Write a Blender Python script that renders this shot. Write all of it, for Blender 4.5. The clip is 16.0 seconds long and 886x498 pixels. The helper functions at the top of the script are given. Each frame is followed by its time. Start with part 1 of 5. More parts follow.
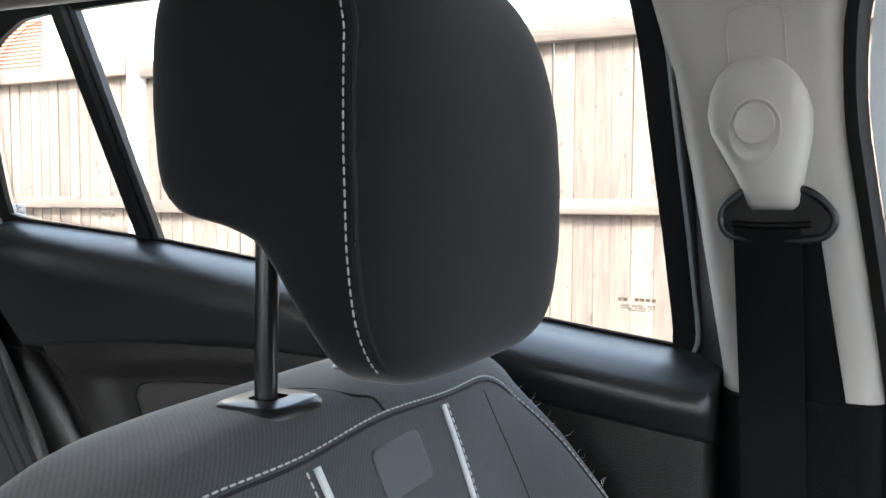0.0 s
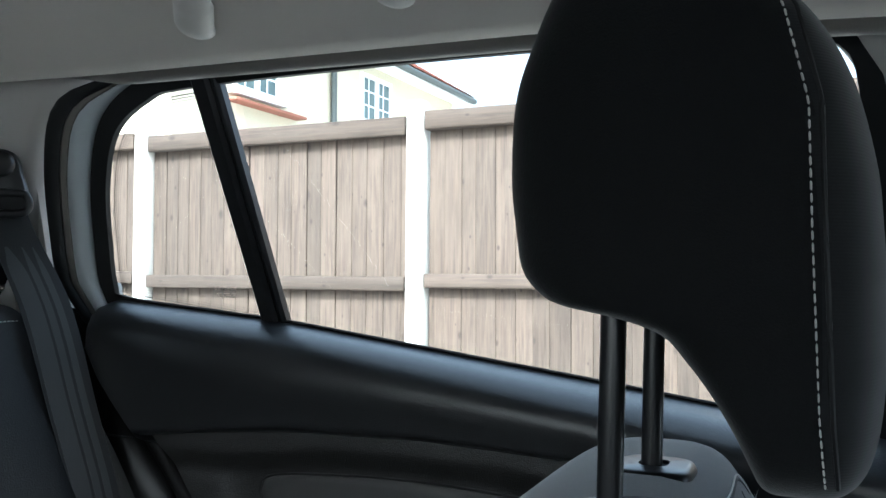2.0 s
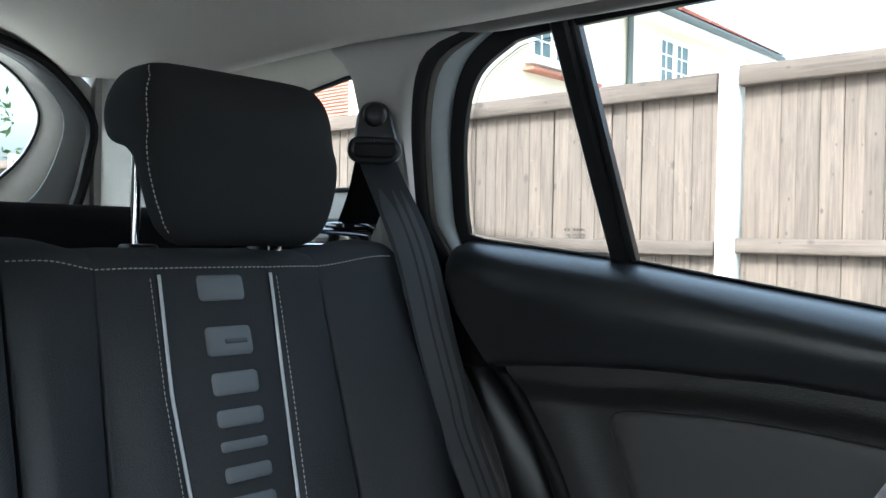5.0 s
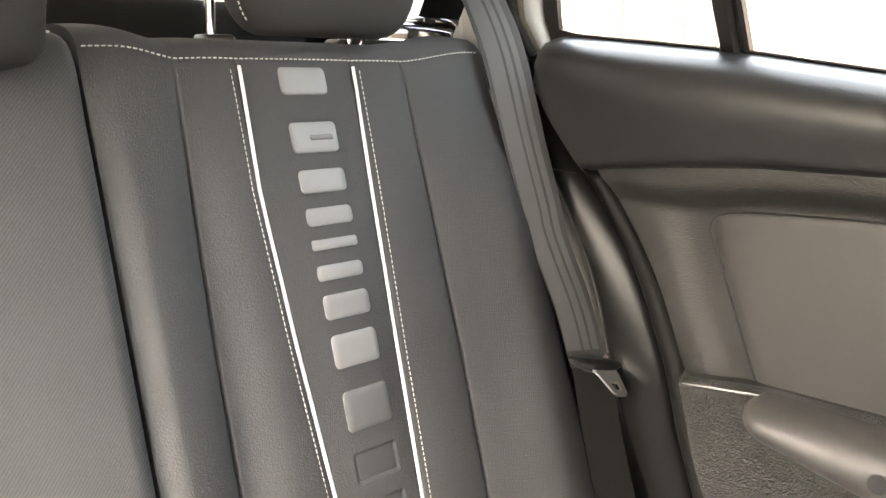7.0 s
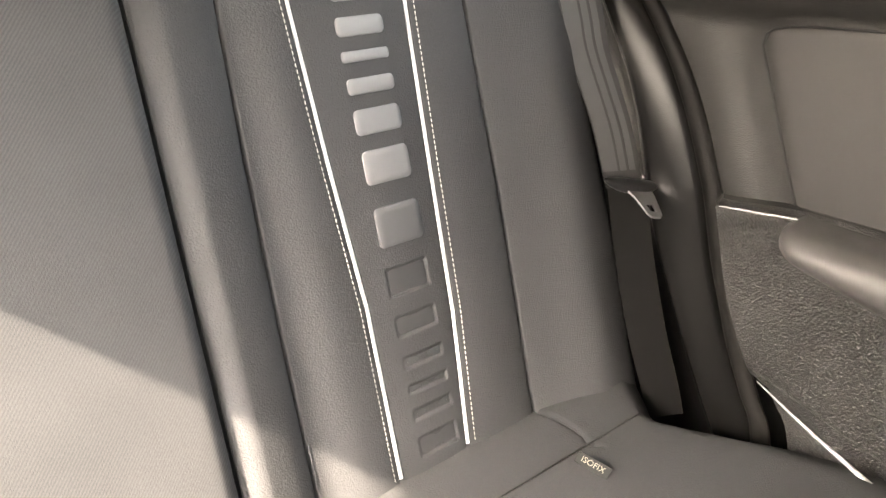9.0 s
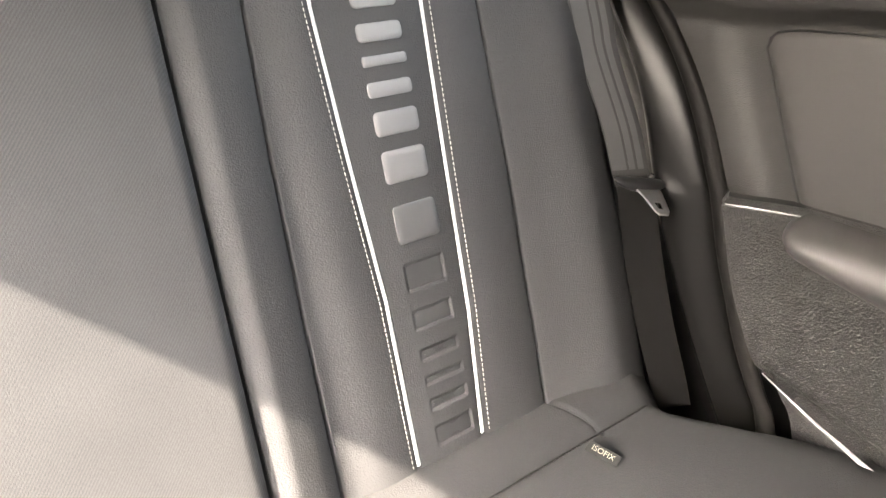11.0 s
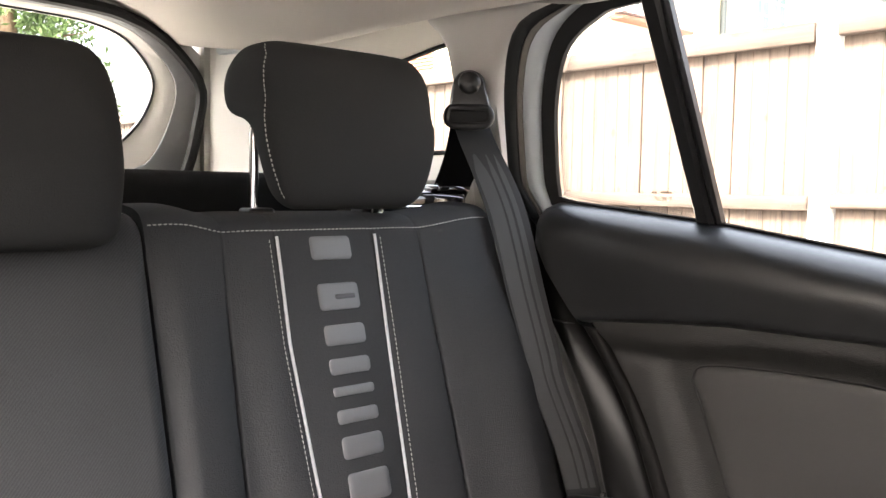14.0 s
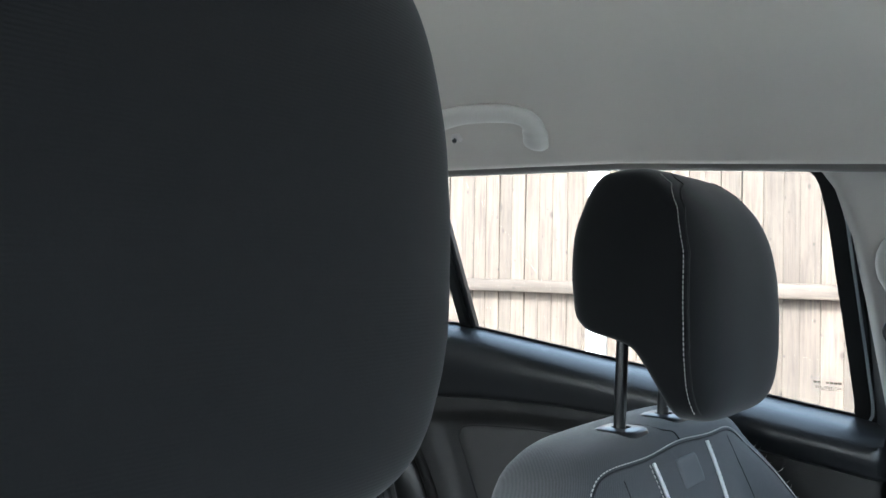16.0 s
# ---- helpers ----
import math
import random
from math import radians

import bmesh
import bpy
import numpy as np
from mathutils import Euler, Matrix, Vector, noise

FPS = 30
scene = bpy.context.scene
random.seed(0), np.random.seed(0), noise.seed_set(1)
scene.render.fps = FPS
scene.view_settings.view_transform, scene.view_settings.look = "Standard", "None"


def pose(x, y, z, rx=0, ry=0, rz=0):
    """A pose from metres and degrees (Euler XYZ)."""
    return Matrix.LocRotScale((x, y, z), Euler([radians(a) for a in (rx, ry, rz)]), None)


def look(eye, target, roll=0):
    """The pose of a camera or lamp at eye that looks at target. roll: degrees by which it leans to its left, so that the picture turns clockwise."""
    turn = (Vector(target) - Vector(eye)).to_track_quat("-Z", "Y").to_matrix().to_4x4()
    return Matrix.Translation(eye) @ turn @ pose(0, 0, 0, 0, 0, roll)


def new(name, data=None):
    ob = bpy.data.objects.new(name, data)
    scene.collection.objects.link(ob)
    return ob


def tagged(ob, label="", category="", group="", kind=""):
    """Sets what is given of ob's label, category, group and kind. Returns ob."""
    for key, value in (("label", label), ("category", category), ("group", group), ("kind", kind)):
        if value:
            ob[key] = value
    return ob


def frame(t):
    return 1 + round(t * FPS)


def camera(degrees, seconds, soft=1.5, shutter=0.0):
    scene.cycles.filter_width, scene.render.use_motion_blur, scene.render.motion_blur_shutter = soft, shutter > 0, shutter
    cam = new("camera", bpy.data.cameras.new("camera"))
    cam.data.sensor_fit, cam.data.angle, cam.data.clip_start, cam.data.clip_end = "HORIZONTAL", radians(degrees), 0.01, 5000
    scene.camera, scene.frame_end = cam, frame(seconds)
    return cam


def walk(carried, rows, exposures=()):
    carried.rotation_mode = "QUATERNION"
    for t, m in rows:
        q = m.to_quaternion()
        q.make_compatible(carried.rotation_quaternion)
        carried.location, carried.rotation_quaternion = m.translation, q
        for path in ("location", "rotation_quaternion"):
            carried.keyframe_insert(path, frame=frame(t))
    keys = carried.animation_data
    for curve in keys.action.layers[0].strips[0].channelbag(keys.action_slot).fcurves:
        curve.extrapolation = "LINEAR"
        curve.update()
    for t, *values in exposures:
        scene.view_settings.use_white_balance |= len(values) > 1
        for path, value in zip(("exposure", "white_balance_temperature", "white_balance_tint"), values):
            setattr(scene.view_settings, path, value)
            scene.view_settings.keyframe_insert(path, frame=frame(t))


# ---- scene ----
cam = camera(54.8, 16.0)
PATH = [
    (0, (0.087, -0.057, 1.1), (-0.776, 1.743, 0.98), 0.2),
    (0.5, (0.052, -0.062, 1.109), (-0.77, 1.76, 1.068), 0.4),
    (1, (-0.002, -0.08, 1.119), (-0.768, 1.768, 1.124), 0.4),
    (1.5, (-0.059, -0.088, 1.119), (-0.821, 1.76, 1.152), 0.3),
    (2, (-0.099, -0.098, 1.106), (-0.909, 1.73, 1.159), 0.3),
    (2.5, (-0.116, -0.114, 1.104), (-1.037, 1.66, 1.168), 0.2),
    (3, (-0.117, -0.118, 1.101), (-1.153, 1.591, 1.167), 0.2),
    (3.5, (-0.118, -0.13, 1.097), (-1.273, 1.502, 1.166), -0.0),
    (4, (-0.12, -0.137, 1.094), (-1.398, 1.4, 1.162), -0.2),
    (6.5, (-0.2, -0.148, 1.034), (-1.622, 1.232, 0.764), 0.6),
    (7, (-0.206, -0.139, 1.03), (-1.627, 1.208, 0.619), 0.6),
    (7.5, (-0.211, -0.132, 1.027), (-1.616, 1.175, 0.462), 0.8),
    (8, (-0.214, -0.126, 1.024), (-1.603, 1.131, 0.323), 0.9),
    (8.5, (-0.216, -0.124, 1.024), (-1.59, 1.086, 0.218), 0.8),
    (11, (-0.196, -0.153, 1.036), (-1.584, 1.033, 0.219), 0.5),
    (11.5, (-0.176, -0.158, 1.048), (-1.621, 1.039, 0.356), 0.3),
    (12, (-0.181, -0.164, 1.05), (-1.646, 1.071, 0.479), 0.6),
    (12.5, (-0.182, -0.175, 1.045), (-1.659, 1.096, 0.593), 0.7),
    (13, (-0.177, -0.18, 1.066), (-1.662, 1.107, 0.696), 0.8),
    (13.5, (-0.163, -0.187, 1.073), (-1.662, 1.116, 0.833), 0.9),
    (14, (-0.111, -0.196, 1.085), (-1.609, 1.122, 0.945), 1.0),
    (14.5, (0.032, -0.182, 1.088), (-1.524, 1.073, 1.018), 0.6),
    (15, (0.115, -0.256, 1.092), (-1.352, 1.103, 1.061), 0.7),
    (15.5, (0.147, -0.376, 1.115), (-1.154, 1.143, 1.123), 1.1),
    (16, (0.185, -0.494, 1.155), (-1.019, 1.103, 1.191), 1.0),
]
EXPOSURE = [(0.0, 3.45, 5750, 6), (0.5, 3.2, 5400, 2), (1.0, 2.97, 5150, -2), (1.5, 2.83, 5150, -3), (2.0, 2.52, 5250, 0), (2.5, 2.50, 5250, 2), (4.2, 2.52, 5300, 3), (6.5, 4.25, 5250, -9), (7.0, 5.12, 7200, 10), (7.5, 5.43, 7200, 11), (8.0, 5.26, 7300, 13), (8.7, 5.12, 7350, 13), (11.0, 5.17, 7050, 13), (11.5, 5.22, 7150, 12), (12.5, 4.98, 7250, 13), (13.0, 4.98, 7250, 13), (13.5, 4.48, 6950, 14), (14.0, 3.86, 6700, 14), (14.5, 3.15, 5950, 10), (15.0, 3.02, 5450, 4), (15.5, 3.1, 5250, 1), (16.0, 3.2, 5300, 1)]
walk(cam, [(t, look(eye, target, roll)) for t, eye, target, roll in PATH], EXPOSURE)

# ---- light ----
SUN = Vector((0.06, -1.0, 0.905)).normalized()          # towards the sun
world = bpy.data.worlds.new("sky")
scene.world = world
world.use_nodes = True
wn = world.node_tree
sky = wn.nodes.new("ShaderNodeTexSky")
sky.sky_type, sky.sun_disc = "NISHITA", False
sky.sun_elevation = math.asin(SUN.z)
sky.sun_rotation = math.atan2(SUN.x, SUN.y)
sky.dust_density, sky.air_density = 8.0, 1.2
wn.nodes["Background"].inputs["Strength"].default_value = 0.15
haze = wn.nodes.new("ShaderNodeHueSaturation")
haze.inputs["Saturation"].default_value = 0.45
wn.links.new(sky.outputs[0], haze.inputs["Color"])
wn.links.new(haze.outputs[0], wn.nodes["Background"].inputs["Color"])
sun = new("sun", bpy.data.lights.new("sun", "SUN"))
sun.data.energy, sun.data.angle, sun.data.color = 2.15, radians(0.6), (1.0, 0.90, 0.77)
sun.matrix_world = look(SUN * 20, (0, 0, 0))


# ---- materials ----
def material(name, color, rough=0.6, metal=0.0, var=0.15, scale=8.0, grain=0.0, grain_scale=400.0, weave=0.0, weave_scale=900.0, spec=0.5, coat=0.0, sheen=0.0, relief=0.0006, rib=0.0, twill=0.0):
    m = bpy.data.materials.new(name)
    m.use_nodes = True
    n, l = m.node_tree.nodes, m.node_tree.links
    b = n["Principled BSDF"]
    b.inputs["Roughness"].default_value = rough
    b.inputs["Metallic"].default_value = metal
    b.inputs["Specular IOR Level"].default_value = spec
    b.inputs["Coat Weight"].default_value = coat
    b.inputs["Sheen Weight"].default_value = sheen
    b.inputs["Sheen Roughness"].default_value = 0.4
    co = n.new("ShaderNodeTexCoord")
    big = n.new("ShaderNodeTexNoise")
    big.inputs["Scale"].default_value, big.inputs["Detail"].default_value = scale, 6
    l.new(co.outputs["Object"], big.inputs["Vector"])
    fine = n.new("ShaderNodeTexNoise")
    fine.inputs["Scale"].default_value, fine.inputs["Detail"].default_value = grain_scale, 3
    l.new(co.outputs["Object"], fine.inputs["Vector"])
    mix = n.new("ShaderNodeMix")
    mix.data_type = "RGBA"
    c = Vector(color)
    mix.inputs["A"].default_value = (*(c * (1 - var)), 1)
    mix.inputs["B"].default_value = (*(c * (1 + var)), 1)
    add = n.new("ShaderNodeMath")
    add.operation = "MULTIPLY_ADD"
    l.new(fine.outputs["Fac"], add.inputs[0])
    add.inputs[1].default_value = 0.5
    half = n.new("ShaderNodeMath")
    half.operation = "MULTIPLY"
    half.inputs[1].default_value = 0.5
    l.new(big.outputs["Fac"], half.inputs[0])
    l.new(half.outputs[0], add.inputs[2])
    l.new(add.outputs[0], mix.inputs["Factor"])
    l.new(mix.outputs["Result"], b.inputs["Base Color"])
    if twill:
        turned, lines, cloth = n.new("ShaderNodeMapping"), n.new("ShaderNodeTexWave"), n.new("ShaderNodeMath")
        turned.inputs["Scale"].default_value = (0.85, 1.0, -0.62)
        lines.wave_type, lines.bands_direction = "BANDS", "DIAGONAL"
        lines.inputs["Scale"].default_value, lines.inputs["Distortion"].default_value = twill, 1.3
        lines.inputs["Detail"].default_value, lines.inputs["Detail Scale"].default_value = 2.0, 1.5
        l.new(co.outputs["Object"], turned.inputs["Vector"])
        l.new(turned.outputs[0], lines.inputs["Vector"])
        cloth.operation = "MULTIPLY_ADD"
        cloth.inputs[1].default_value = 0.36
        l.new(lines.outputs["Fac"], cloth.inputs[0])
        l.new(add.outputs[0], cloth.inputs[2])
        l.new(cloth.outputs[0], mix.inputs["Factor"])
    rr = n.new("ShaderNodeMapRange")
    rr.inputs["To Min"].default_value, rr.inputs["To Max"].default_value = rough * 0.85, min(1, rough * 1.15)
    l.new(big.outputs["Fac"], rr.inputs["Value"])
    l.new(rr.outputs[0], b.inputs["Roughness"])
    if rib:
        ribs, bump = n.new("ShaderNodeTexWave"), n.new("ShaderNodeBump")
        ribs.wave_type, ribs.bands_direction = "BANDS", "Z"
        ribs.inputs["Scale"].default_value, ribs.inputs["Distortion"].default_value = rib, 1.5
        ribs.inputs["Detail"].default_value, ribs.inputs["Detail Scale"].default_value = 2.0, 3.0
        l.new(co.outputs["Object"], ribs.inputs["Vector"])
        bump.inputs["Strength"].default_value, bump.inputs["Distance"].default_value = 0.09, relief
        l.new(ribs.outputs["Fac"], bump.inputs["Height"])
        l.new(bump.outputs[0], b.inputs["Normal"])
    elif grain or weave:
        bump = n.new("ShaderNodeBump")
        bump.inputs["Strength"].default_value = max(grain, weave)
        bump.inputs["Distance"].default_value = relief
        if weave:
            heights = []
            for turn, squeeze in ((40, (1.0, 0.25, 0.25)), (-40, (0.25, 1.0, 0.25))):
                mp, wv = n.new("ShaderNodeMapping"), n.new("ShaderNodeTexNoise")
                mp.inputs["Rotation"].default_value = (radians(turn), radians(turn * 0.6), radians(turn))
                mp.inputs["Scale"].default_value = squeeze
                wv.inputs["Scale"].default_value, wv.inputs["Detail"].default_value = weave_scale * 1.6, 2
                l.new(co.outputs["Object"], mp.inputs["Vector"])
                l.new(mp.outputs[0], wv.inputs["Vector"])
                heights.append(wv.outputs["Fac"])
            both = n.new("ShaderNodeMath")
            both.operation = "MAXIMUM"
            l.new(heights[0], both.inputs[0])
            l.new(heights[1], both.inputs[1])
            l.new(both.outputs[0], bump.inputs["Height"])
        else:
            l.new(fine.outputs["Fac"], bump.inputs["Height"])
        l.new(bump.outputs[0], b.inputs["Normal"])
    return m


def glass_material(name, tint, gloss=0.08):
    m = bpy.data.materials.new(name)
    m.use_nodes = True
    n, l = m.node_tree.nodes, m.node_tree.links
    out = n["Material Output"]
    n.remove(n["Principled BSDF"])
    tr, gl, mx, fr = n.new("ShaderNodeBsdfTransparent"), n.new("ShaderNodeBsdfGlossy"), n.new("ShaderNodeMixShader"), n.new("ShaderNodeLayerWeight")
    tr.inputs[0].default_value = (*tint, 1)
    gl.inputs["Roughness"].default_value = 0.01
    pw, sc = n.new("ShaderNodeMath"), n.new("ShaderNodeMath")
    pw.operation, sc.operation = "POWER", "MULTIPLY_ADD"
    pw.inputs[1].default_value = 4.0
    sc.inputs[1].default_value, sc.inputs[2].default_value = 0.16, gloss * 0.15
    l.new(fr.outputs["Facing"], pw.inputs[0])
    l.new(pw.outputs[0], sc.inputs[0])
    l.new(sc.outputs[0], mx.inputs[0])
    l.new(tr.outputs[0], mx.inputs[1])
    l.new(gl.outputs[0], mx.inputs[2])
    l.new(mx.outputs[0], out.inputs[0])
    return m


FABRIC = material("charcoal_fabric", (0.036, 0.037, 0.039), 0.85, var=0.5, scale=14, grain_scale=700, weave=0.5, weave_scale=620, spec=0.2, sheen=0.15, twill=195.0)
# copy of FABRIC, lightened for the windscreen light on the front seats
FABRIC_FRONT_LIT = material("woven_front_seat_fabric_lit", (0.048, 0.0492, 0.0515), 0.85, var=0.5, scale=14, grain_scale=700, weave=0.5, weave_scale=620, spec=0.25, sheen=0.2, twill=195.0)
HEADREST_FABRIC = material("black_headrest_fabric", (0.0145, 0.0150, 0.0159), 0.9, var=0.35, scale=22, grain_scale=1300, spec=0.10, sheen=0.2, relief=0.0005, rib=240.0)
HEADREST_SIDE = material("black_plain_headrest_fabric", (0.0080, 0.0083, 0.0089), 0.9, var=0.3, scale=22, grain=0.5, grain_scale=1100, spec=0.10, sheen=0.2, relief=0.0004)
REAR_HEADREST = material("charcoal_headrest_fabric", (0.028, 0.0287, 0.030), 0.85, var=0.3, scale=16, grain=0.5, grain_scale=700, spec=0.2)
FABRIC_SMOOTH = material("smooth_charcoal_fabric", (0.041, 0.042, 0.0443), 0.85, var=0.32, scale=12, grain=1.0, grain_scale=560, spec=0.25)
# the smooth seat fabric again, darkened for the shade on the cushion
CUSHION_SHADED = material("shaded_cushion_fabric", (0.027, 0.0275, 0.029), 0.85, var=0.32, scale=12, grain=1.0, grain_scale=560, spec=0.2)
PATCH = material("grey_patch_fabric", (0.145, 0.148, 0.153), 0.5, var=0.12, scale=30, grain=0.2, grain_scale=1500)
PATCH_MID = material("dark_grey_patch_fabric", (0.075, 0.077, 0.081), 0.55, var=0.12, scale=30, grain=0.2, grain_scale=1500)
PATCH_DARK = material("embossed_patch_fabric", (0.033, 0.034, 0.036), 0.7, var=0.12, scale=30, grain=0.3, grain_scale=1500)
PATCH_FRONT = material("mid_grey_patch_fabric", (0.066, 0.068, 0.072), 0.6, var=0.1, scale=30, grain=0.2, grain_scale=1500)
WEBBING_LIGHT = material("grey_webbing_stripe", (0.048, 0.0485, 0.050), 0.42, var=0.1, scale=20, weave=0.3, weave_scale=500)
TRIM_PALE = material("pale_beige_trim", (0.68, 0.63, 0.55), 0.7, var=0.05, scale=10, grain=0.2, grain_scale=1200)
# pale grey that paints the glints on the black door's edges
EDGE_GLINT = material("mid_grey_edge_glint", (0.30, 0.305, 0.31), 0.35, var=0.06, scale=10, grain=0.2, grain_scale=1200)
PRINT = material("brown_print", (0.40, 0.33, 0.27), 0.6)
PIPING = material("white_piping", (0.60, 0.61, 0.62), 0.5, var=0.08, scale=60)
TAG_INK = material("cream_tag_print", (0.24, 0.225, 0.19), 0.8)
THREAD = material("pale_thread", (0.45, 0.44, 0.41), 0.7, var=0.1, scale=80)
SOFT_PLASTIC = material("black_soft_plastic", (0.010, 0.0105, 0.0115), 0.34, var=0.12, scale=12, grain=0.5, grain_scale=900, spec=0.55)
HARD_PLASTIC = material("grained_black_plastic", (0.0035, 0.0036, 0.0039), 0.55, var=0.3, scale=10, grain=0.8, grain_scale=600, spec=0.07)
GLOSS_PLASTIC = material("smooth_black_plastic", (0.012, 0.012, 0.013), 0.30, var=0.15, scale=20, spec=0.5)
MIDDLE = material("fine_grained_plastic", (0.0090, 0.0085, 0.0080), 0.38, var=0.6, scale=16, grain=0.8, grain_scale=760, spec=0.4, relief=0.0010)
GRAINED = material("coarse_grained_plastic", (0.0085, 0.0080, 0.0075), 0.34, var=0.75, scale=14, grain=1.0, grain_scale=430, spec=0.75, relief=0.0045)
TRIM_BLACK = material("matte_black_trim", (0.0028, 0.0027, 0.0027), 0.30, var=0.25, scale=9, grain=0.3, grain_scale=700, spec=0.14)
ARMREST = material("grey_leatherette", (0.040, 0.038, 0.037), 0.5, var=0.1, scale=15, grain=0.4, grain_scale=1200)
INSET = material("dark_grey_leatherette", (0.0205, 0.0194, 0.0187), 0.55, var=0.1, scale=15, grain=0.4, grain_scale=1200)
GREY_RUBBER = material("greyed_rubber", (0.15, 0.138, 0.124), 0.5, var=0.25, scale=25, grain=0.4, grain_scale=700, spec=0.3)
RUBBER = material("black_rubber", (0.009, 0.009, 0.0095), 0.6, var=0.2, scale=30, grain=0.2, spec=0.28)
SEAL = material("dusty_black_rubber", (0.0052, 0.0048, 0.0045), 0.6, var=0.35, scale=14, grain=0.6, grain_scale=700, spec=0.12)
PAINT = material("silver_body_paint", (0.46, 0.49, 0.51), 0.40, metal=0.25, var=0.02, scale=20)
DARK_GREY_TRIM = material("dark_grey_trim_plastic", (0.19, 0.192, 0.196), 0.5, var=0.08, scale=10, grain=0.3, grain_scale=1000)
TRIM_GREY = material("warm_grey_trim_plastic", (0.42, 0.398, 0.372), 0.55, var=0.05, scale=10, grain=0.25, grain_scale=1200)
TRIM_LIGHT = material("light_warm_grey_trim_plastic", (0.56, 0.54, 0.51), 0.5, var=0.05, scale=10, grain=0.25, grain_scale=1200)
COVER_GREY = material("pale_grey_plastic", (0.47, 0.45, 0.42), 0.4, var=0.04, scale=10, grain=0.1, grain_scale=1500)
HEADLINER = material("warm_grey_headliner", (0.52, 0.485, 0.44), 0.95, var=0.06, scale=6, grain=0.5, grain_scale=1500, spec=0.1)
CARPET = material("black_carpet", (0.008, 0.008, 0.0085), 0.95, var=0.3, scale=40, grain=0.8, grain_scale=700)
# one black webbing: lap copy darkened for shade, upper copy greyed for sheen
WEBBING_LAP = material("shaded_lap_belt_webbing", (0.0062, 0.0060, 0.0060), 0.6, var=0.2, scale=20, weave=0.3, weave_scale=500, spec=0.15)
WEBBING_SHEEN = material("sheen_greyed_seat_belt_webbing", (0.0165, 0.0167, 0.0172), 0.44, var=0.12, scale=20, weave=0.3, weave_scale=500, spec=0.45)
WEBBING = material("black_seat_belt_webbing", (0.006, 0.0061, 0.0066), 0.6, var=0.15, scale=20, weave=0.3, weave_scale=500, spec=0.06)
CHROME = material("chrome", (0.75, 0.75, 0.76), 0.12, metal=1.0, var=0.03, scale=30)
LATCH_GLOSS = material("glossy_black_latch_plastic", (0.012, 0.012, 0.013), 0.10, var=0.1, scale=30, spec=0.9, coat=0.5)
STEEL = material("brushed_steel", (0.72, 0.72, 0.73), 0.38, metal=1.0, var=0.1, scale=60)
GLASS = glass_material("clear_glass", (0.92, 0.95, 0.93))
CONCRETE = material("pale_concrete", (0.46, 0.44, 0.41), 0.9, var=0.12, scale=6, grain=0.5, grain_scale=150)
RENDER_WALL = material("cream_render", (0.52, 0.47, 0.36), 0.9, var=0.05, scale=2, grain=0.3, grain_scale=60)
TILE_RED = material("red_roof_tile", (0.26, 0.098, 0.066), 0.85, var=0.35, scale=5, grain=0.3, grain_scale=60)
WHITE_FRAME = material("white_window_frame", (0.78, 0.78, 0.78), 0.4, var=0.03)
DARK_PANE = material("window_pane", (0.085, 0.120, 0.125), 0.3, var=0.5, scale=1.5, spec=0.35)
GUTTER = material("dark_gutter", (0.06, 0.07, 0.07), 0.5, var=0.1)
PAVING = material("grey_paving", (0.36, 0.35, 0.33), 0.95, var=0.25, scale=3, grain=0.8, grain_scale=120)
LEAF = material("conifer_green", (0.07, 0.12, 0.035), 0.7, var=0.5, scale=3, grain_scale=20)
BARK = material("brown_bark", (0.12, 0.08, 0.05), 0.9, var=0.3, scale=8, grain=0.6, grain_scale=60)


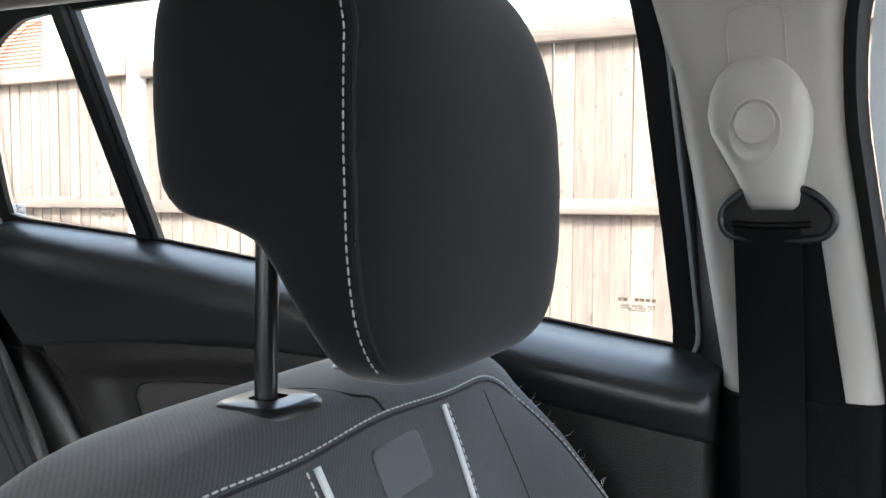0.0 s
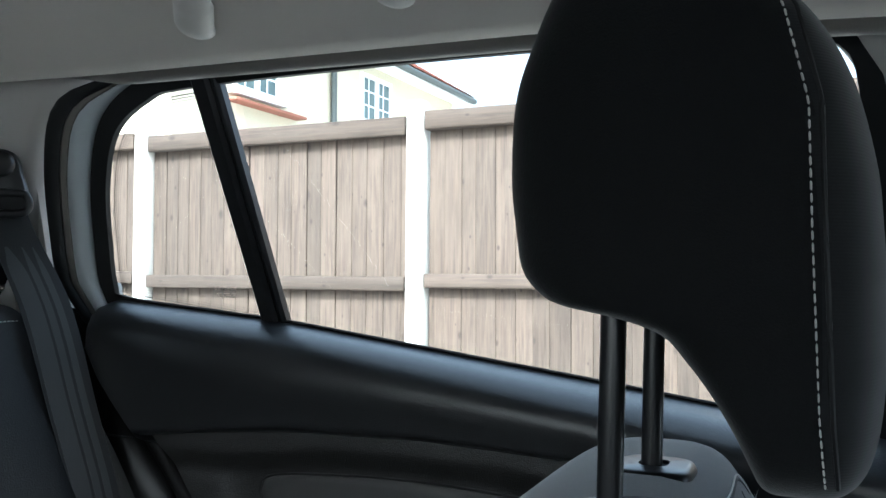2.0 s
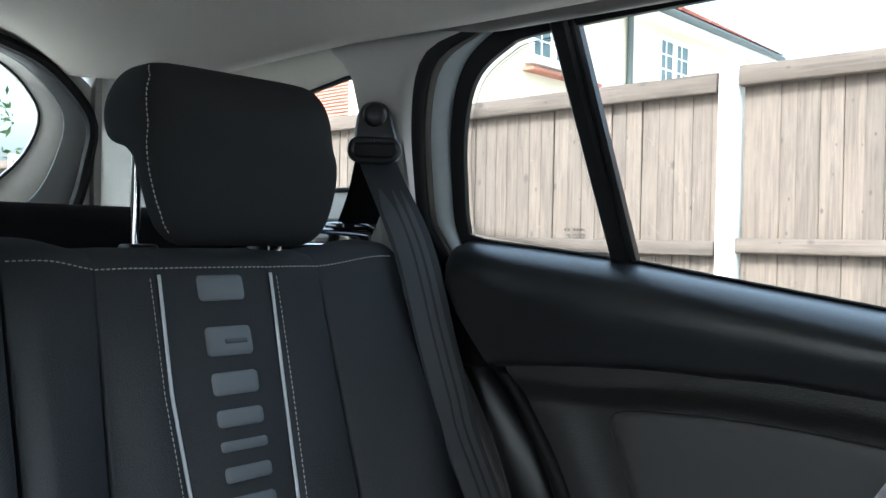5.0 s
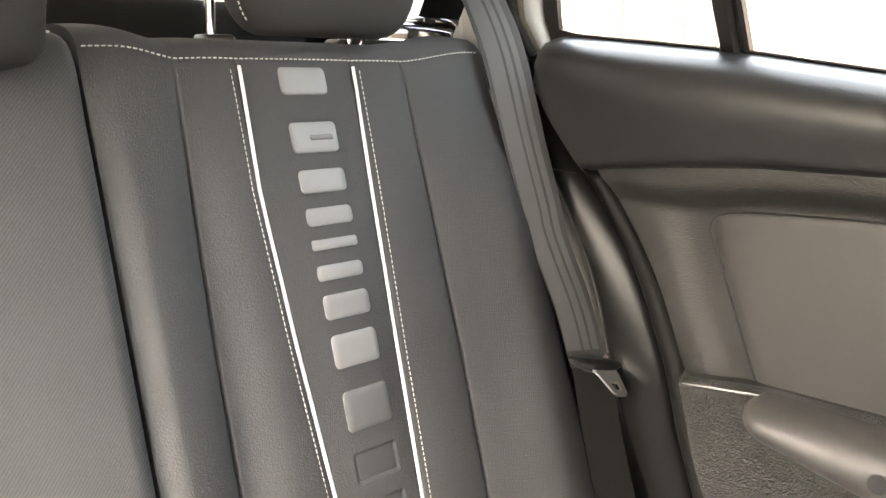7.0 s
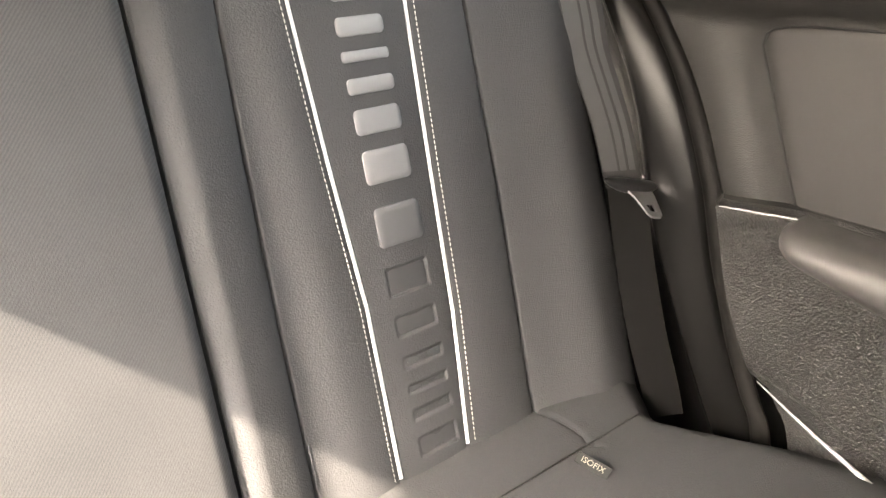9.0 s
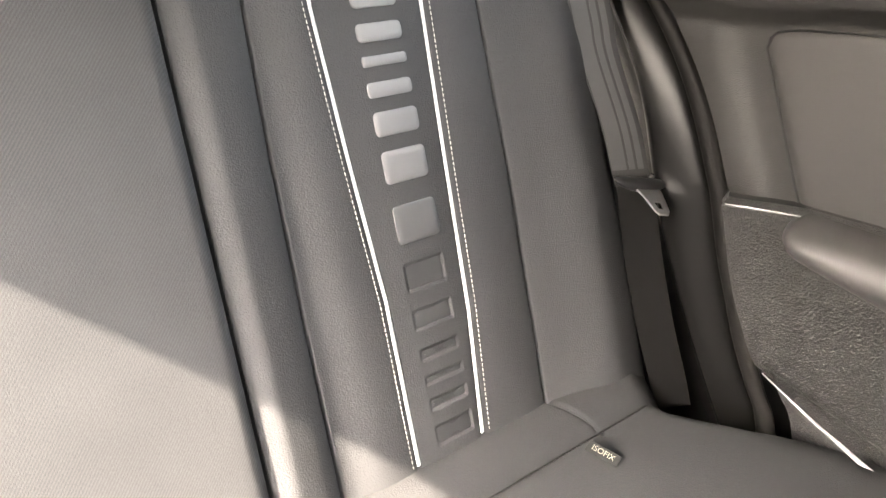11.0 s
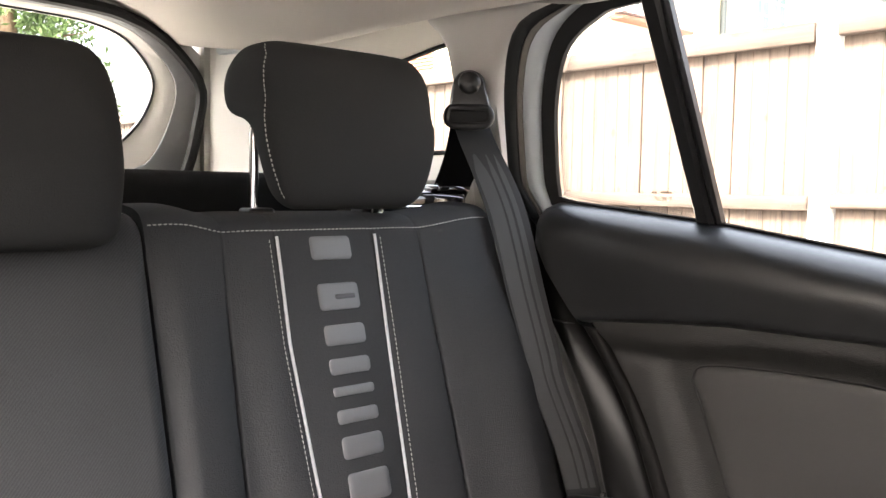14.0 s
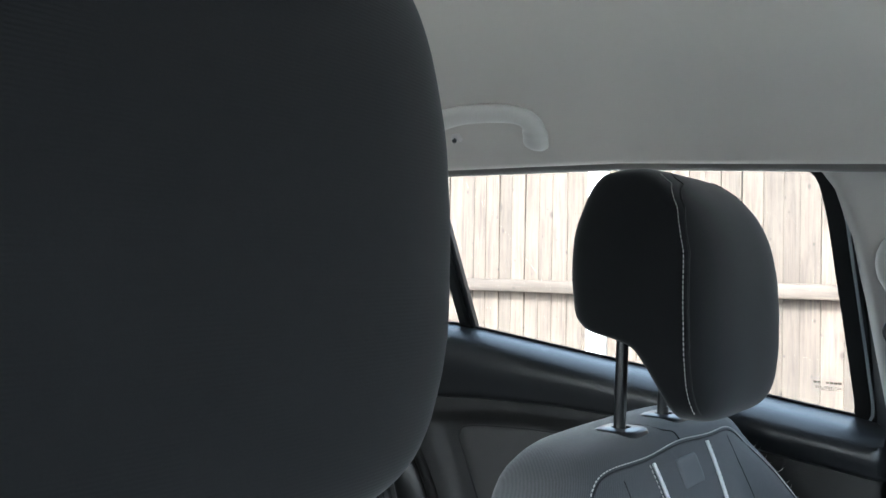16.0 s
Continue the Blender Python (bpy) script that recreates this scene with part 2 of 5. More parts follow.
def wood_material(name, color, along):
    """Weathered softwood with streaks along one axis, knots and a shade of its own for each board."""
    m = material(name, color, 0.85, var=0.2, scale=4, grain_scale=200)
    n, l = m.node_tree.nodes, m.node_tree.links
    b = n["Principled BSDF"]
    co, info = n.new("ShaderNodeTexCoord"), n.new("ShaderNodeObjectInfo")
    off, cmb, move = n.new("ShaderNodeVectorMath"), n.new("ShaderNodeCombineXYZ"), n.new("ShaderNodeVectorMath")
    for k in range(3):
        l.new(info.outputs["Random"], cmb.inputs[k])
    off.operation = "SCALE"
    off.inputs["Scale"].default_value = 37.0
    l.new(cmb.outputs[0], off.inputs[0])
    l.new(co.outputs["Object"], move.inputs[0])
    l.new(off.outputs[0], move.inputs[1])

    def stretched(scale):
        mp = n.new("ShaderNodeMapping")
        mp.inputs["Scale"].default_value = scale
        l.new(move.outputs[0], mp.inputs["Vector"])
        return mp.outputs[0]

    long, wide = 1.1, 26.0
    scale = tuple(long if k == along else wide for k in range(3))
    apart, flat = n.new("ShaderNodeSeparateXYZ"), n.new("ShaderNodeCombineXYZ")
    l.new(stretched(tuple(5.2 if k == along else 8.5 for k in range(3))), apart.inputs[0])
    l.new(apart.outputs["X"], flat.inputs["X"])
    l.new(apart.outputs["Z"], flat.inputs["Y"])
    knots = n.new("ShaderNodeTexVoronoi")
    knots.voronoi_dimensions = "2D"
    knots.inputs["Scale"].default_value = 1.0
    l.new(flat.outputs[0], knots.inputs["Vector"])
    size = n.new("ShaderNodeSeparateColor")
    l.new(knots.outputs["Color"], size.inputs[0])
    wide_spot, scaled = n.new("ShaderNodeMapRange"), n.new("ShaderNodeMath")
    wide_spot.inputs["To Min"].default_value, wide_spot.inputs["To Max"].default_value = 0.8, 5.5
    l.new(size.outputs[0], wide_spot.inputs["Value"])
    scaled.operation = "MULTIPLY"
    l.new(knots.outputs["Distance"], scaled.inputs[0])
    l.new(wide_spot.outputs[0], scaled.inputs[1])
    spot = n.new("ShaderNodeMapRange")
    spot.interpolation_type = "SMOOTHSTEP"
    spot.inputs["From Min"].default_value, spot.inputs["From Max"].default_value = 0.03, 0.17
    l.new(scaled.outputs[0], spot.inputs["Value"])
    grain = n.new("ShaderNodeTexNoise")
    grain.inputs["Scale"].default_value, grain.inputs["Detail"].default_value, grain.inputs["Distortion"].default_value = 3.0, 8, 0.8
    l.new(stretched(scale), grain.inputs["Vector"])
    ramp = n.new("ShaderNodeValToRGB")
    c = Vector(color)
    ramp.color_ramp.elements[0].position, ramp.color_ramp.elements[1].position = 0.30, 0.70
    ramp.color_ramp.elements[0].color = (*(c * 0.60), 1)
    ramp.color_ramp.elements[1].color = (*(c * 1.30), 1)
    l.new(grain.outputs["Fac"], ramp.inputs[0])
    dark = n.new("ShaderNodeMix")
    dark.data_type = "RGBA"
    dark.inputs["A"].default_value = (*(c * 0.46), 1)
    l.new(spot.outputs[0], dark.inputs["Factor"])
    soft = ramp.outputs[0]
    hs, vr = n.new("ShaderNodeHueSaturation"), n.new("ShaderNodeMapRange")
    vr.inputs["To Min"].default_value, vr.inputs["To Max"].default_value = 0.66, 1.0
    l.new(info.outputs["Random"], vr.inputs["Value"])
    l.new(vr.outputs[0], hs.inputs["Value"])
    stain, tone, worn = n.new("ShaderNodeTexNoise"), n.new("ShaderNodeMapRange"), n.new("ShaderNodeMix")
    stain.inputs["Scale"].default_value, stain.inputs["Detail"].default_value, stain.inputs["Roughness"].default_value = 1.0, 6, 0.65
    l.new(stretched(tuple(3.5 if k == along else 19.0 for k in range(3))), stain.inputs["Vector"])
    tone.inputs["From Min"].default_value, tone.inputs["From Max"].default_value = 0.42, 0.68
    tone.inputs["To Max"].default_value = 0.70
    l.new(stain.outputs["Fac"], tone.inputs["Value"])
    worn.data_type = "RGBA"
    worn.inputs["B"].default_value = (c.x * 1.42, c.y * 1.48, c.z * 1.52, 1)
    l.new(tone.outputs[0], worn.inputs["Factor"])
    l.new(soft, worn.inputs["A"])
    l.new(worn.outputs["Result"], dark.inputs["B"])
    l.new(dark.outputs["Result"], hs.inputs["Color"])
    l.new(hs.outputs[0], b.inputs["Base Color"])
    bump = n.new("ShaderNodeBump")
    bump.inputs["Strength"].default_value, bump.inputs["Distance"].default_value = 0.35, 0.004
    l.new(grain.outputs["Fac"], bump.inputs["Height"])
    l.new(bump.outputs[0], b.inputs["Normal"])
    return m


FENCE_WOOD = wood_material("weathered_fence_wood", (0.072, 0.0510, 0.0390), 2)
RAIL_WOOD = wood_material("weathered_rail_wood", (0.064, 0.0445, 0.0340), 0)


# ---- mesh helpers ----
def part(name, bm, mat, parent=None, label="", smooth=True):
    me = bpy.data.meshes.new(name)
    bmesh.ops.recalc_face_normals(bm, faces=bm.faces)
    bm.to_mesh(me)
    bm.free()
    me.materials.append(mat)
    if smooth:
        me.polygons.foreach_set("use_smooth", [True] * len(me.polygons))
        me.set_sharp_from_angle(angle=radians(40))
    ob = new(name, me)
    if parent is not None:
        ob.parent = parent
    if label:
        ob["label"] = label
    return ob


def thing(name, label, category, group="", kind=""):
    return tagged(new(name), label, category, group, kind)


def grid_bm(points, closed_u=False, closed_v=False, caps=False):
    """A bmesh from rows of points."""
    bm = bmesh.new()
    rows = [[bm.verts.new(p) for p in row] for row in points]
    nu, nv = len(rows), len(rows[0])
    for i in range(nu - (0 if closed_u else 1)):
        for j in range(nv - (0 if closed_v else 1)):
            a, b = rows[i], rows[(i + 1) % nu]
            bm.faces.new((a[j], a[(j + 1) % nv], b[(j + 1) % nv], b[j]))
    if caps:
        bm.faces.new(rows[0][::-1])
        bm.faces.new(rows[-1])
    return bm


def slab_bm(points, depth):
    """A sheet of rows of points with thickness: depth is the vector to its back."""
    d = Vector(depth)
    front = [[Vector(p) for p in row] for row in points]
    rows = [[front[0][j] + d for j in range(len(front[0]))]] + front + [[front[-1][j] + d for j in range(len(front[0]))]]
    rows = [[r[0] + d, *r, r[-1] + d] if 0 < k < len(rows) - 1 else [r[0], *r, r[-1]] for k, r in enumerate(rows)]
    bm = grid_bm(rows)
    bmesh.ops.remove_doubles(bm, verts=bm.verts, dist=1e-6)
    edges = [e for e in bm.edges if e.is_boundary]
    if edges:
        bmesh.ops.holes_fill(bm, edges=edges)
    return bm


def box_bm(lo, hi, bevel=0.0, seg=2):
    bm = bmesh.new()
    bmesh.ops.create_cube(bm, size=1)
    lo, hi = Vector(lo), Vector(hi)
    for v in bm.verts:
        v.co = Vector([lo[k] + (v.co[k] + 0.5) * (hi[k] - lo[k]) for k in range(3)])
    if bevel:
        bmesh.ops.bevel(bm, geom=bm.edges, offset=bevel, segments=seg, affect="EDGES", profile=0.5)
    return bm


def tube_bm(path, radius, sides=10, flat=1.0, up=(0, 0, 1)):
    """A tube along a path; radius: a number or one a point."""
    path = [Vector(p) for p in path]
    rows = []
    for k, p in enumerate(path):
        d = (path[min(k + 1, len(path) - 1)] - path[max(k - 1, 0)]).normalized()
        a = d.cross(Vector(up))
        if a.length < 1e-4:
            a = d.cross(Vector((1, 0, 0)))
        a.normalize()
        b = a.cross(d)
        r = radius[k] if isinstance(radius, (list, tuple)) else radius
        rows.append([p + r * (math.cos(2 * math.pi * s / sides) * a + flat * math.sin(2 * math.pi * s / sides) * b) for s in range(sides)])
    return grid_bm(rows, closed_v=True, caps=True)


def join(bms):
    out = bmesh.new()
    for b in bms:
        me = bpy.data.meshes.new("tmp")
        b.to_mesh(me)
        b.free()
        out.from_mesh(me)
        bpy.data.meshes.remove(me)
    return out


def spline(points, count):
    """Evenly spaced points on a smooth curve through the given ones."""
    pts = np.array(points, float)
    t = np.r_[0, np.cumsum(np.maximum(np.linalg.norm(np.diff(pts, axis=0), axis=1), 1e-6))]
    ext = np.vstack([2 * pts[0] - pts[1], pts, 2 * pts[-1] - pts[-2]])
    out = []
    for s in np.linspace(0, t[-1], count):
        k = min(int(np.searchsorted(t, s, side="right")) - 1, len(pts) - 2)
        u = (s - t[k]) / (t[k + 1] - t[k])
        p0, p1, p2, p3 = ext[k:k + 4]
        out.append(0.5 * (2 * p1 + (p2 - p0) * u + (2 * p0 - 5 * p1 + 4 * p2 - p3) * u * u + (3 * p1 - p0 - 3 * p2 + p3) * u ** 3))
    return [Vector(p) for p in out]


def smooth_interp(x, xs, ys):
    return float(np.interp(x, xs, ys))


def stitches_bm(path, length=0.0048, gap=0.0018, radius=0.0007):
    """A row of short raised stitches along a path."""
    path = [Vector(p) for p in path]
    d = np.r_[0, np.cumsum([(b - a).length for a, b in zip(path, path[1:])])]
    arr = np.array(path)
    at = lambda s: Vector([np.interp(s, d, arr[:, k]) for k in range(3)])
    verts, faces = [], []
    s = 0.0
    while s + length < d[-1]:
        a, b = at(s), at(s + length)
        ax = (b - a).normalized()
        u = ax.cross(Vector((0.3, 0.2, 1))).normalized()
        w = ax.cross(u)
        base = len(verts)
        verts.append(a)
        for f in (0.2, 0.8):
            c = a.lerp(b, f)
            verts += [c + radius * (math.cos(q) * u + math.sin(q) * w) for q in (0, 1.57, 3.14, 4.71)]
        verts.append(b)
        for q in range(4):
            r = (q + 1) % 4
            faces += [(base, base + 1 + q, base + 1 + r), (base + 1 + q, base + 5 + q, base + 5 + r, base + 1 + r), (base + 5 + q, base + 9, base + 5 + r)]
        s += length + gap
    me = bpy.data.meshes.new("stitches")
    me.from_pydata(verts, [], faces)
    bm = bmesh.new()
    bm.from_mesh(me)
    bpy.data.meshes.remove(me)
    return bm


def ring(cx, cy, z, a, b, n=4.0, count=40):
    """A rounded rectangle in the plane z: half sizes a along x, b along y."""
    pts = []
    for k in range(count):
        q = 2 * math.pi * k / count
        c, s = math.cos(q), math.sin(q)
        pts.append(Vector((cx + a * math.copysign(abs(c) ** (2 / n), c), cy + b * math.copysign(abs(s) ** (2 / n), s), z)))
    return pts


def step(a, b, x):
    u = min(max((x - a) / (b - a), 0.0), 1.0)
    return u * u * (3 - 2 * u)


# ---- the car's left side ----
def glass_y(z):
    return 0.70 - 0.407 * (z - 1.045)


WINDOW = spline([(x, 0, z) for x, z in (
    (-0.60, 1.036), (-0.40, 1.011), (-0.20, 0.983), (-0.07, 0.963), (-0.054, 0.972), (-0.055, 1.03), (-0.062, 1.15), (-0.068, 1.235), (-0.082, 1.277),
    (-0.134, 1.289), (-0.30, 1.296), (-0.50, 1.298), (-0.70, 1.296), (-0.753, 1.287), (-0.807, 1.258), (-0.843, 1.20), (-0.865, 1.13), (-0.874, 1.086),
    (-0.863, 1.0725), (-0.75, 1.057), (-0.60, 1.036))], 161)[:-1]
NORMALS = []
for k in range(len(WINDOW)):
    d = (WINDOW[(k + 1) % len(WINDOW)] - WINDOW[k - 1]).normalized()
    NORMALS.append(Vector((d.z, 0, -d.x)))


def window_loop(wide, inward, narrow=None, shallow=None):
    """A loop round the window opening: set off outwards by wide at its rear edge and by narrow elsewhere, and inwards into the cabin."""
    out = []
    for p, n in zip(WINDOW, NORMALS):
        d = wide if narrow is None else narrow + (wide - narrow) * step(0.25, 0.9, -n.x)
        e = inward if shallow is None else shallow + (inward - shallow) * step(0.25, 0.9, -n.x)
        q = p + n * d
        out.append(Vector((q.x, glass_y(q.z) - e, q.z)))
    return out


rear_door = thing("rear_door", "black rear car door with grey inset panel and armrest", "car door")
rear_door["kind"] = "structure"
part("window_rubber", grid_bm([window_loop(-0.003, 0.0), window_loop(-0.003, 0.007), window_loop(0.005, 0.011, 0.006, 0.009), window_loop(0.013, 0.013, 0.0165, 0.010), window_loop(0.017, 0.004, 0.018, 0.002)], closed_v=True), RUBBER, rear_door)
FRAME_SHAPE = ((0.016, 0.004, 0.017, 0.004), (0.0170, 0.0135, 0.0175, 0.0105), (0.0195, 0.0190, 0.0185, 0.012), (0.0230, 0.0230, 0.0195, 0.0122), (0.0275, 0.0257, 0.0208, 0.012), (0.0315, 0.0265, 0.0215, 0.0105), (0.034, 0.019, 0.0222, 0.008))
part("door_frame", grid_bm([window_loop(*row) for row in FRAME_SHAPE], closed_v=True), PAINT, rear_door, "silver painted door frame")
part("frame_lip", grid_bm([window_loop(0.0313, 0.018, 0.0215, 0.006), window_loop(0.0325, 0.0280, 0.0220, 0.0115), window_loop(0.037, 0.0305, 0.0230, 0.0115), window_loop(0.043, 0.028, 0.0245, 0.009), window_loop(0.050, 0.020, 0.027, 0.006)], closed_v=True), GREY_RUBBER, rear_door, "greyed rubber lip of the door frame")


def seal_rows():
    rows = []
    for k in range(10):
        a = 2 * math.pi * k / 10
        rows.append(window_loop(0.0475 + 0.0085 * math.cos(a), 0.031 + 0.010 * math.sin(a), 0.0255 + 0.0035 * math.cos(a), 0.013 + 0.003 * math.sin(a)))
    return grid_bm(rows, closed_u=True, closed_v=True)


door_seal = tagged(part("door_seal", seal_rows(), RUBBER), "black rubber door seal round the window", "door seal", kind="structure")

# panes and the dividing bar
def pane_bm(loop):
    bm = bmesh.new()
    bm.faces.new([bm.verts.new(p) for p in loop])
    return bm


loop = window_loop(0.004, -0.004)
pane = part("pane", pane_bm([p for p in loop if p.x > -0.650]), GLASS, rear_door, "clear side window glass", smooth=False)
pane.visible_shadow = False
pane = part("pane", pane_bm([p for p in loop if p.x < -0.656]), GLASS, rear_door, "clear fixed quarter glass", smooth=False)
pane.visible_shadow = False


def frit_bm():
    """Rows of small printed dots along the rear edge of the quarter glass."""
    verts, faces = [], []
    for row, inset in enumerate((0.0065, 0.0092, 0.0119, 0.0146)):
        edge = [p for p in window_loop(-inset, 0.0) if p.x < -0.67]
        for k, (p, q) in enumerate(zip(edge, edge[1:])):
            if (q - p).length > 0.02:
                continue
            count = max(1, round((q - p).length / 0.0027))
            for s in range(count):
                c = p.lerp(q, (s + 0.5 * (row % 2)) / count)
                base = len(verts)
                r = 0.0011 - 0.00018 * row
                for e in range(6):
                    x, z = c.x + r * math.cos(e * 1.047), c.z + r * math.sin(e * 1.047)
                    verts.append((x, glass_y(z) + 0.0028, z))
                faces.append(tuple(range(base, base + 6)))
    me = bpy.data.meshes.new("dots")
    me.from_pydata(verts, [], faces)
    bm = bmesh.new()
    bm.from_mesh(me)
    bpy.data.meshes.remove(me)
    return bm


part("printed_dots", frit_bm(), RUBBER, rear_door, "black printed dots along the glass edge", smooth=False)


def divider(x0, x1, proud):
    rows = []
    for z in np.linspace(1.02, 1.315, 12):
        f = (z - 1.045) / 0.25
        xa, xb = x0 - 0.018 * f, x1 - 0.016 * f
        y = glass_y(z)
        rows.append([(xa, y + 0.004, z), (xa, y - proud * 0.6, z), (xa + 0.004, y - proud, z), (xb - 0.004, y - proud, z), (xb, y - proud * 0.6, z), (xb, y + 0.004, z)])
    return grid_bm(rows, closed_v=True, caps=True)


part("window_divider", divider(-0.668, -0.646, 0.012), GLOSS_PLASTIC, rear_door)
part("divider_channel", divider(-0.645, -0.636, 0.009), GLOSS_PLASTIC, rear_door)


def mark(x, z, width, rows_of, mirror=1):
    """Small printed lines on a pane."""
    bms = []
    for k, (w, h) in enumerate(rows_of):
        zz = z - sum(r[1] * 1.7 for r in rows_of[:k])
        n = 7 if k == 0 else 12
        for q in range(n):
            if (q * 7 + k * 3) % 5 == 4:
                continue
            x0 = x - w * width / 2 + q * w * width / n
            bms.append(box_bm((x0, glass_y(zz) + 0.0024, zz), (x0 + w * width / n * 0.7, glass_y(zz) + 0.0030, zz + h)))
    return join(bms)


part("printed_mark", mark(-0.088, 1.006, 0.036, ((1.0, 0.0030), (0.9, 0.0013), (0.9, 0.0013), (0.6, 0.0013))), PRINT, rear_door, "small dark printed marking", smooth=False)
part("printed_mark", mark(-0.715, 1.084, 0.030, ((1.0, 0.0028), (0.9, 0.0012), (0.8, 0.0012), (0.8, 0.0012))), PRINT, rear_door, "small dark printed marking", smooth=False)


def sill_z(x):
    return smooth_interp(x, (-0.90, -0.877, -0.635, -0.284, -0.131, -0.018), (1.056, 1.058, 1.035, 0.985, 0.962, 0.947))


DOOR_EDGE = spline([(x, 0, z) for z, x in ((0.28, -0.535), (0.44, -0.570), (0.479, -0.589), (0.531, -0.615), (0.58, -0.634), (0.628, -0.652), (0.69, -0.670), (0.72, -0.681), (0.783, -0.708), (0.838, -0.739), (0.892, -0.780), (0.942, -0.824), (0.999, -0.866), (1.06, -0.893))], 160)
TRIM_RIDGE = spline([(x, 0, z) for z, x in ((0.28, -0.565), (0.40, -0.615), (0.457, -0.647), (0.518, -0.680), (0.586, -0.713), (0.647, -0.740), (0.718, -0.763), (0.768, -0.778), (0.81, -0.795), (0.838, -0.811), (0.89, -0.843), (0.95, -0.885), (1.06, -0.95))], 160)


def along(curve, z):
    return float(np.interp(z, [p.z for p in curve], [p.x for p in curve]))


def door_edge(z):
    return along(DOOR_EDGE, z)


def seam_z(x):
    return smooth_interp(x, (-0.85, -0.783, -0.69, -0.60, -0.45, -0.30, -0.02), (0.914, 0.922, 0.932, 0.939, 0.942, 0.936, 0.902))


# upper pad: from the glass over the sill and down to the seam
rows = []
for x in np.linspace(-0.892, -0.022, 90):
    zs, zm = sill_z(x), seam_z(x)
    zg = zs + 0.014
    drop = min(0.040, 0.42 * (zs - zm))
    e = step(-0.892, -0.868, x)
    prof = [(glass_y(zg) + 0.006, zg - 0.004), (glass_y(zg) - 0.004, zg), (0.668, zs + 0.010), (0.652, zs + 0.005), (0.641, zs - 0.1 * drop), (0.634, zs - 0.45 * drop), (0.632, zs - drop)]
    for f in (0.35, 0.6, 0.8, 0.93):
        z = (zs - drop) * (1 - f) + (zm + 0.004) * f
        prof.append((0.632 + 0.009 * f, z))
    prof += [(0.643, zm + 0.004), (0.649, zm + 0.001), (0.664, zm - 0.002)]
    row = []
    for y, z in prof:
        xx = max(x, door_edge(z) + 0.002) if z < 1.0 else x
        row.append((xx, y + 0.028 * (1 - e), z - 0.010 * (1 - e)))
    rows.append(row)
for dx, dy in ((0.008, 0.004), (0.013, 0.012), (0.015, 0.030), (0.015, 0.060)):
    rows.append([(p[0] + dx, max(p[1], 0.632 + dy), p[2]) for p in rows[89]])
part("sill_seal", tube_bm([(x, glass_y(sill_z(x) + 0.014) - 0.0045, sill_z(x) + 0.0155) for x in np.linspace(-0.862, -0.045, 60)], 0.0020, 8), RUBBER, rear_door)
part("upper_pad", grid_bm(rows), SOFT_PLASTIC, rear_door, "black soft-touch upper door pad")


INSET_X = (-0.70, -0.64, -0.58, -0.50, -0.40, -0.25, -0.12, -0.02)
INSET_Z = (0.880, 0.886, 0.894, 0.897, 0.896, 0.885, 0.866, 0.850)


def lower_y(x, z):
    """The depth of the door's lower panel."""
    y = 0.6555
    inset_top = smooth_interp(x, INSET_X, INSET_Z)
    y += 0.010 * step(inset_top + 0.032, inset_top + 0.004, z) * step(-0.12, -0.34, x)
    left = smooth_interp(z, (0.70, 0.88), (-0.588, -0.662))
    y -= 0.005 * step(left - 0.012, left - 0.055, x) * step(0.905, 0.87, z) * step(0.700, 0.72, z)
    ledge = smooth_interp(x, (-0.67, -0.575, -0.3), (0.7075, 0.7205, 0.725))
    y -= 0.022 * step(ledge + 0.001, ledge - 0.006, z)                  # lower panel stands proud under the ledge
    y += 0.030 * step(0.62, 0.42, z)
    pocket = smooth_interp(x, (-0.62, -0.50, -0.2), (0.530, 0.494, 0.41))
    y += 0.022 * step(pocket + 0.008, pocket - 0.014, z) * step(-0.605, -0.585, x)
    return y


def ledge_z(x):
    return smooth_interp(x, (-0.67, -0.575, -0.3), (0.7075, 0.7205, 0.725)) - 0.001


def door_rows(low, high, count):
    """Rows of the door panel between two heights, each a function of x."""
    rows = []
    for f in np.linspace(0, 1, 110):
        row = []
        for q in np.linspace(0, 1, count):
            z = low(-0.4) + q * (high(-0.4) - low(-0.4))
            for _ in range(3):
                x = door_edge(z) + f * (-0.022 - door_edge(z))
                z = low(x) + q * (high(x) - low(x))
            row.append((x, lower_y(x, z) + 0.02 * (1 - step(0.0, 0.02, f)), z))
        rows.append(row)
    for dx, dy in ((0.008, 0.004), (0.013, 0.012), (0.015, 0.060)):
        rows.append([(p[0] + dx, p[1] + dy, p[2]) for p in rows[109]])
    return rows


part("middle_panel", grid_bm(door_rows(ledge_z, lambda x: seam_z(x) + 0.005, 60)), MIDDLE, rear_door, "fine-grained black middle door panel")
part("lower_panel", grid_bm(door_rows(lambda x: 0.28, ledge_z, 70)), GRAINED, rear_door, "coarse-grained black plastic lower door panel")


def inset_outline(grow=0.0):
    pts = [(-0.655, 0.868), (-0.652, 0.880), (-0.640, 0.8865), (-0.60, 0.892), (-0.50, 0.897), (-0.40, 0.895), (-0.25, 0.884), (-0.12, 0.868), (-0.10, 0.85), (-0.10, 0.73), (-0.11, 0.712), (-0.30, 0.712), (-0.50, 0.708), (-0.578, 0.702), (-0.586, 0.706), (-0.61, 0.76), (-0.635, 0.82), (-0.655, 0.868)]
    pts = [(x + 0.005, z + 0.002) for x, z in pts]
    c = Vector((-0.38, 0.80))
    return [Vector((x, z)) + (c - Vector((x, z))).normalized() * -grow for x, z in pts]


